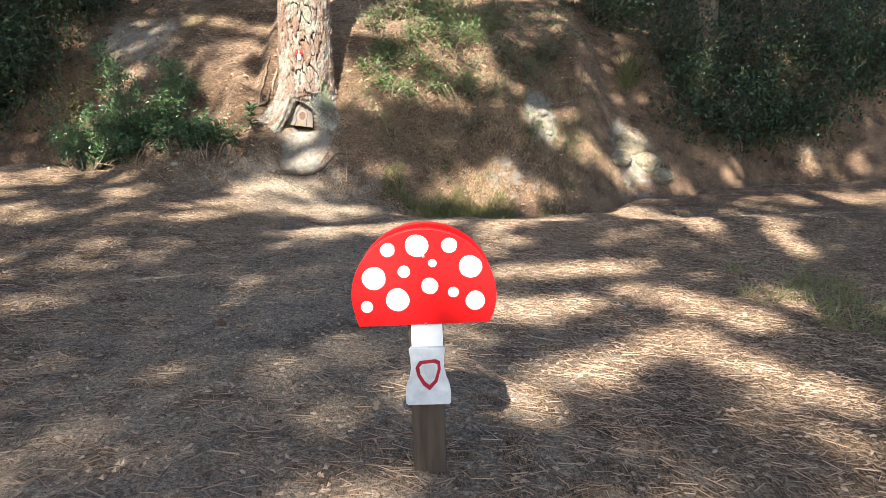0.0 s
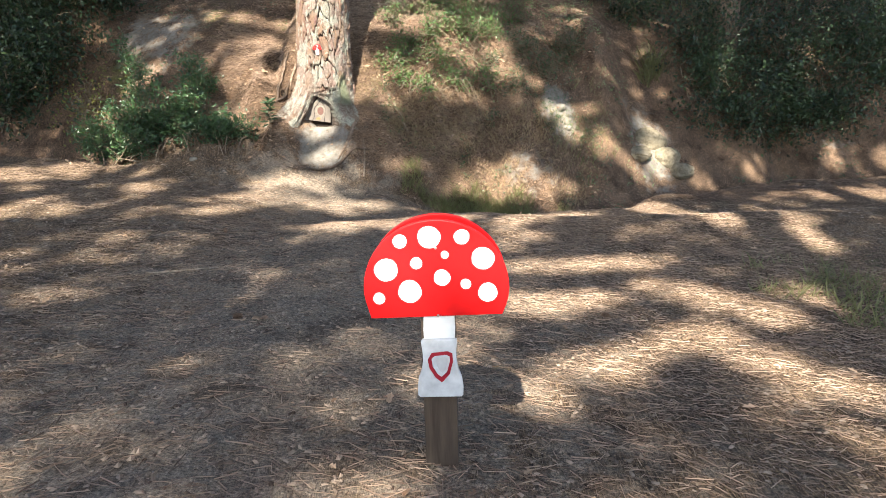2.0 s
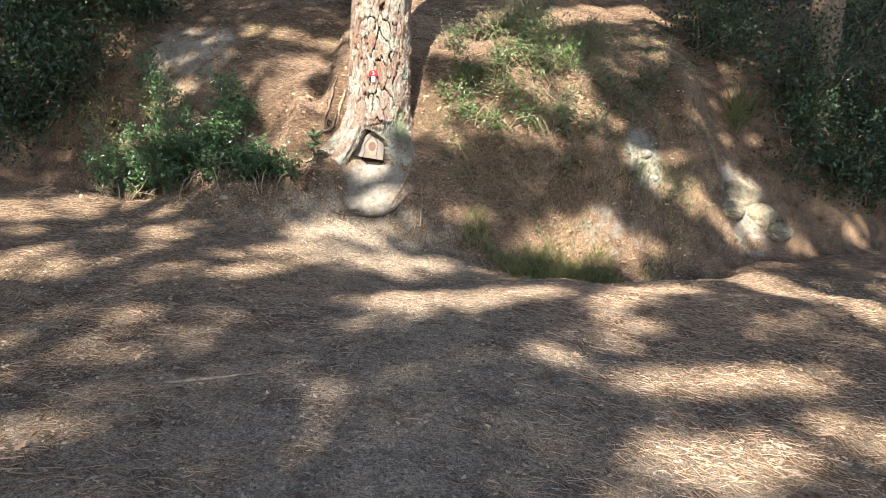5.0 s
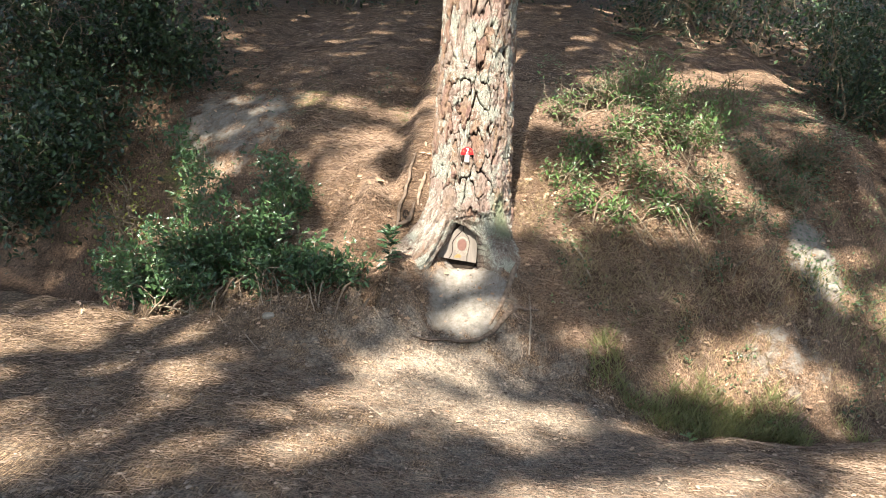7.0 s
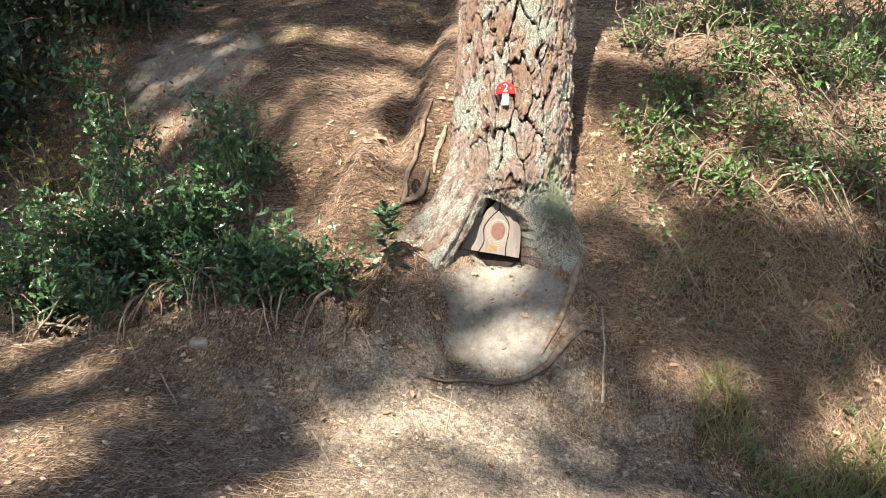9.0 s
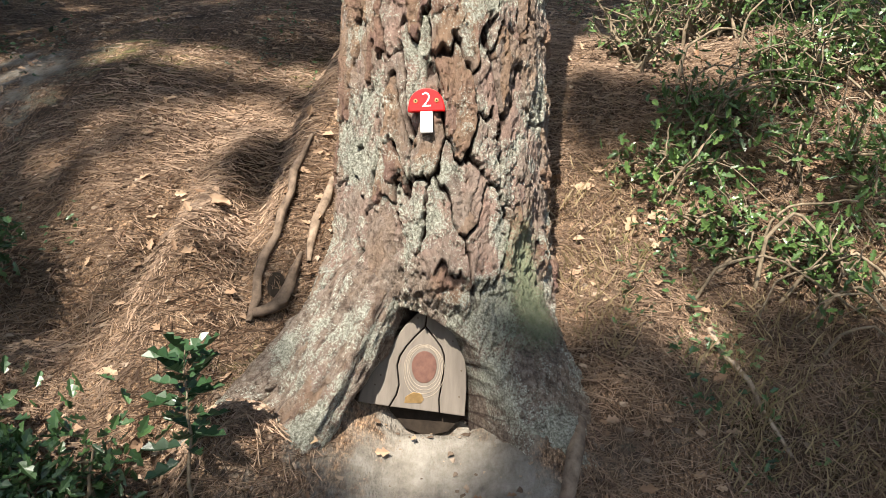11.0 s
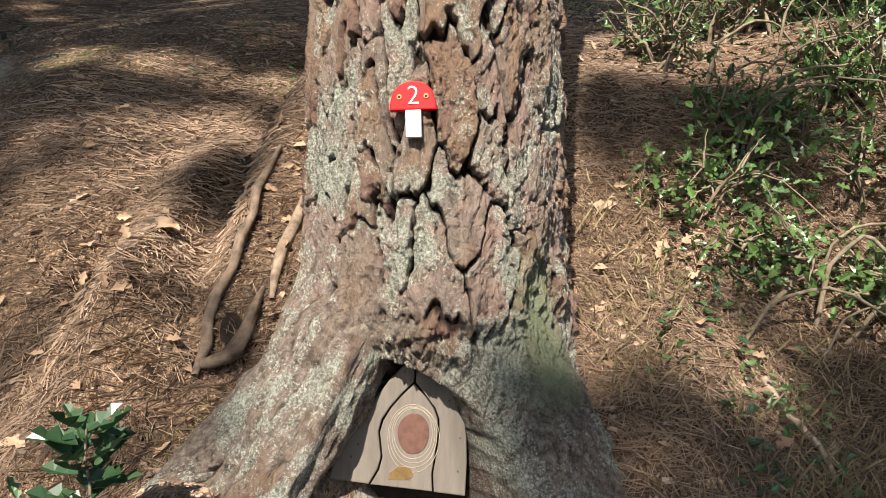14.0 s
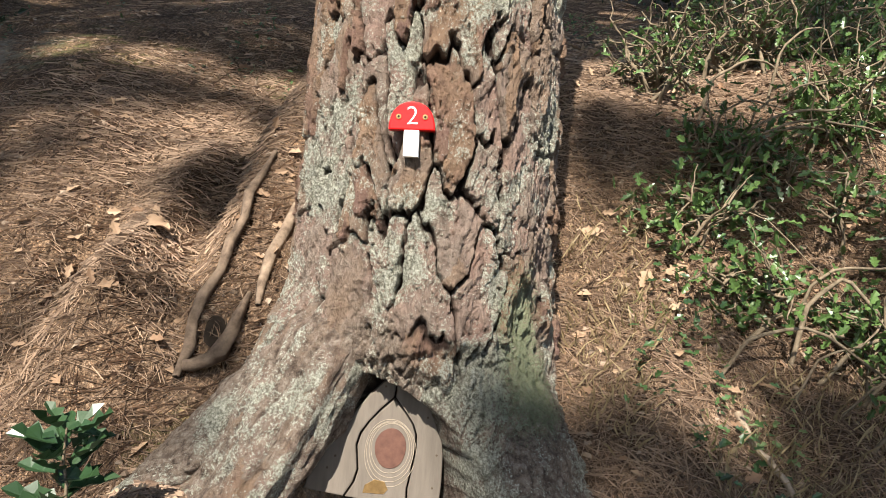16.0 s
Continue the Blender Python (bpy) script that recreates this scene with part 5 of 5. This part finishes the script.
for k in range(46):
    x, y = rng.uniform(-1.05, 0.6), rng.uniform(10.05, 11.0)
    a, l = rng.uniform(-0.9, 0.9) + (math.pi if k % 2 and x > -0.2 else 0), rng.uniform(0.25, 0.6)
    g, e = float(land(x, y)), (x + l * math.cos(a), y + 0.4 * l * math.sin(a))
    rise = rng.uniform(0.08, 0.26)
    stick([(x, y, g - 0.01), (x + 0.15 * l * math.cos(a), y - 0.03, g + rise), ((x + e[0]) / 2, y - 0.05, g + rise * 1.35), (e[0], e[1] - 0.04, float(land(*e)) + rise * 0.9), (e[0] + 0.1 * math.cos(a), e[1] - 0.05, float(land(*e)) + 0.02)],
          rng.uniform(0.003, 0.009), "bare brown twig arching over the bank", material=STEM, follow=False, seed=500 + k)
for k in range(40):
    x = rng.uniform(-4.7, -2.6)
    y = 9.0 + 0.08 * rng.random()
    top = float(land(x, y + 0.16)) + 0.1
    low = float(land(x, y - 0.16))
    bend = rng.normal() * 0.06
    stick([(x, y + 0.2, top), (x + 0.3 * bend, y - 0.02, top - 0.02), (x + bend, y - 0.09, (top + low) / 2 + 0.02), (x + 1.4 * bend, y - 0.12, low + rng.uniform(-0.02, 0.1))], rng.uniform(0.003, 0.011),
          "bare root hanging from the earth edge", "root", ROOT if k % 3 else TWIG, 0, False, "root", 400 + k)


def dead_leaf(place, length, turn, label, lift=0.012):
    """One lobed dead leaf, crumpled."""
    x, y = place
    gx, gy = grad(x, y)
    up = np.array([[-float(gx), -float(gy), 1.0]])
    way = np.array([[math.cos(turn), math.sin(turn), 0.0]])
    way = way - up * (way * up).sum() / (up * up).sum()
    side, n = [], 22
    for i in range(n):
        t = i / (n - 1)
        w = 0.24 * math.sin(math.pi * min(1, t * 1.05)) * (1 + 0.35 * math.sin(t * 21)) + 0.012
        side.append((t, w))
    tmpl = [(t, 0, 0.05 * math.sin(t * 5)) for t, w in side] + [(t, w, 0.09 + 0.06 * math.sin(t * 9)) for t, w in side] + [(t, -w, 0.05 + 0.06 * math.cos(t * 8)) for t, w in side]
    faces = [(i, i + 1, n + i + 1, n + i) for i in range(n - 1)] + [(i, 2 * n + i, 2 * n + i + 1, i + 1) for i in range(n - 1)]
    v, f = strew(tmpl, faces, np.array([[x, y, float(land(x, y)) + lift]]), way, up, length)
    me = mesh_np("dead_leaf", v, f, True)
    ob = part("dead_leaf", me, DEADLEAF)
    m = ob.modifiers.new("thickness", "SOLIDIFY")
    m.thickness = 0.0012
    return tagged(ob, label, "leaf", "large dead leaves")


dead_leaf((-2.78, 10.22), 0.11, -0.5, "curled tan dead leaf lying on the needles")
dead_leaf((-2.86, 10.26), 0.09, -1.2, "dark brown dead leaf lying on the needles")
dead_leaf((-1.18, 10.28), 0.09, 1.3, "pale tan dead leaf beside the holly")
dead_leaf((-1.09, 10.33), 0.09, 0.6, "pale tan dead leaf beside the holly")
dead_leaf((-1.36, 10.4), 0.08, 0.1, "tan dead leaf lying beside the trunk")
dead_leaf((-2.38, 9.93), 0.08, 1.2, "tan dead leaf caught above the looped root")
dead_leaf((-1.2, 3.8), 0.09, 0.3, "grey-brown dead leaf lying on the path")


def pine_cone(place, size, turn):
    x, y = place
    cone = thing("pine_cone", (x, y, float(land(x, y)) + size * 0.33), "brown open pine cone lying on the ground", "pine cone", "pine cones")
    cone.matrix_world = pose(x, y, float(land(x, y)) + size * 0.33, 80, 0, turn)
    rows, pl, wy, up = 8, [], [], []
    for r in range(rows):
        h = (r / (rows - 1) - 0.5) * size
        rad = size * 0.3 * math.sin(math.pi * (0.18 + 0.75 * r / rows))
        for c in range(9):
            a = 2 * math.pi * (c / 9 + r * 0.38)
            pl.append((rad * 0.3 * math.cos(a), rad * 0.3 * math.sin(a), h))
            wy.append((math.cos(a), math.sin(a), 0.55))
            up.append((-0.5 * math.cos(a), -0.5 * math.sin(a), 1))
    tm = [(0, -0.12, 0), (0, 0.12, 0), (0.8, 0.35, 0.02), (1, 0, 0.1), (0.8, -0.35, 0.02), (0.85, 0.0, -0.16)]
    v, f = strew(tm, [(0, 1, 2), (0, 2, 4), (2, 3, 4), (2, 5, 3), (3, 5, 4), (1, 5, 2), (0, 4, 5), (0, 5, 1)], np.array(pl), np.array(wy), np.array(up), size * 0.34)
    part("scale_body", mesh_np("scale_body", v, f), CONE, cone)


for place, size, turn in (((-2.74, 9.52), 0.06, 20), ((-1.3, 3.84), 0.045, 80), ((-0.2, 5.6), 0.05, 140), ((0.9, 4.4), 0.045, 30), ((-2.2, 6.4), 0.05, 200), ((1.9, 5.2), 0.05, 300)):
    pine_cone(place, size, turn)


def boulder(place, size, seed, label, material=None):
    x, y = place
    bm = bmesh.new()
    bmesh.ops.create_icosphere(bm, subdivisions=4, radius=1)
    co = np.array([v.co[:] for v in bm.verts])
    d = 1 + 0.3 * fbm(co[:, 0] * 1.4 + seed, co[:, 1] * 1.4, co[:, 2] * 1.4, 4, seed) + 0.08 * fbm(co[:, 0] * 6 + seed, co[:, 1] * 6, co[:, 2] * 9, 3, seed + 5)
    for v, k in zip(bm.verts, d):
        v.co = Vector((v.co.x * size[0] * k, v.co.y * size[1] * k, v.co.z * size[2] * k))
    ob = part("rock", bm, material or STONE)
    ob.location = (x, y, float(land(x, y)))
    return tagged(ob, label, "rock", "rocks in the bank")


boulder((1.42, 10.58), (0.09, 0.07, 0.06), 3, "pale rounded rock set in the bank")
boulder((1.5, 10.38), (0.06, 0.05, 0.045), 4, "pale rock set in the bank")
for n, (px, py, sx, sz) in enumerate([(3.1, 10.98, 0.24, 0.2), (2.84, 11.12, 0.3, 0.22), (2.62, 10.8, 0.2, 0.13), (3.3, 10.86, 0.2, 0.13)]):
    boulder((px, py + 0.1), (sx, 0.2, sz), 20 + n, "crumbly ochre rock standing out of the cut bank", OCHRE).location.z -= 0.55 * sz
boulder((-3.35, 8.83), (0.05, 0.04, 0.03), 5, "small grey stone at the foot of the bank")


def fern(place, length, turn, label):
    x, y = place
    z = float(land(x, y))
    ob = thing("fern", (x, y, z), label, "fern", "ferns on the slope")
    for k in range(4):
        a = turn + k * 1.3
        t = np.linspace(0, 1, 16)
        mid = np.stack([t * length * math.cos(a), t * length * math.sin(a), length * (0.9 * t - 0.75 * t * t)], -1)
        pl, wy, sz = [], [], []
        for i in range(2, 16):
            for sgn in (-1, 1):
                pl.append(mid[i])
                wy.append((-math.sin(a) * sgn + 0.35 * math.cos(a), math.cos(a) * sgn + 0.35 * math.sin(a), -0.1))
                sz.append(length * 0.3 * math.sin(math.pi * (0.15 + 0.82 * t[i])))
        v1, f1 = strew([(0, -0.09, 0), (0.5, -0.11, 0.04), (1, 0, 0), (0.5, 0.11, 0.04), (0, 0.09, 0)], [(0, 1, 3, 4), (1, 2, 3, 3)][:1], np.array(pl), np.array(wy), np.tile([0.0, 0, 1], (len(pl), 1)), np.array(sz))
        v2, f2 = tube(mid, np.linspace(0.006, 0.002, 16), 4)
        v, f = join([(v1, f1), (v2, f2)])
        part("frond", mesh_np("frond", v, f), FERN, ob)


fern((0.41, 15.4), 0.6, 0.4, "pale green fern at the top of the bank")
fern((0.75, 14.4), 0.45, 2.2, "pale green fern at the top of the bank")


def seedling(place, size, label):
    x, y = place
    ob = thing("seedling", (x, y, float(land(x, y))), label, "seedling")
    for k in range(6):
        a = k * 1.05 + 0.3
        r = size * (0.7 + 0.3 * math.sin(k * 2.3))
        v, f = strew(LEAF, LEAF_FACES, np.array([[0.2 * r * math.cos(a), 0.2 * r * math.sin(a), 0.05 + 0.012 * k]]), np.array([[math.cos(a), math.sin(a), 0.25]]), np.array([[0.0, -0.2, 1]]), r)
        part("leaf", mesh_np("leaf", v, f), FERN, ob)
    v, f = tube([(0, 0, -0.01), (0.005, 0, 0.06), (0, 0.004, 0.12)], [0.003, 0.002, 0.0015], 5)
    part("stem", mesh_np("stem", v, f), FERN, ob)


seedling((-0.1, 8.72), 0.09, "small bright green seedling at the ditch edge")
seedling((0.66, 9.25), 0.06, "small bright green seedling in the ditch")


def ground_plants(name, n, area, seed, size, material, label):
    """Low leafy plants in drifts on the slope."""
    rng = np.random.default_rng(seed)
    x, y, z, up, gx, gy = spots_on(rng, n, *area)
    keep = fbm(x * 2.1, y * 2.1, 0.6, 3, seed) > 0.12
    x, y, z = x[keep], y[keep], z[keep]
    k = 7
    m = len(x) * k
    px, py, pz = np.repeat(x, k) + rng.normal(size=m) * 0.035, np.repeat(y, k) + rng.normal(size=m) * 0.035, np.repeat(z, k)
    p = np.stack([px, py, pz + 0.015 + 0.11 * rng.random(m) ** 1.6], -1)
    v, f = strew(LEAF, LEAF_FACES, p, rand_dirs(rng, m) * [1, 1, 0.5], rand_dirs(rng, m) * 0.5 + np.array([0, -0.4, 0.8]), size * (0.6 + 0.8 * rng.random(m)))
    tagged(part(name, mesh_np(name, v, f), material), label, "ground plants", kind="stuff")


ground_plants("low_plants", 1700, (-1.2, 2.8, 9.5, 12.4), 251, 0.03, HOLLY, "low dark green plants on the bank")
ground_plants("low_plants", 800, (-1.2, 3.0, 9.5, 13.5), 252, 0.03, FERN, "low pale green plants on the bank")
ground_plants("low_plants", 500, (2.2, 8.0, 10.8, 13.0), 253, 0.04, HOLLY, "low dark green plants on the shaded bank")
ground_plants("low_plants", 300, (-6.5, -2.4, 9.4, 12.5), 254, 0.03, HOLLY, "low dark green plants beside the holly")
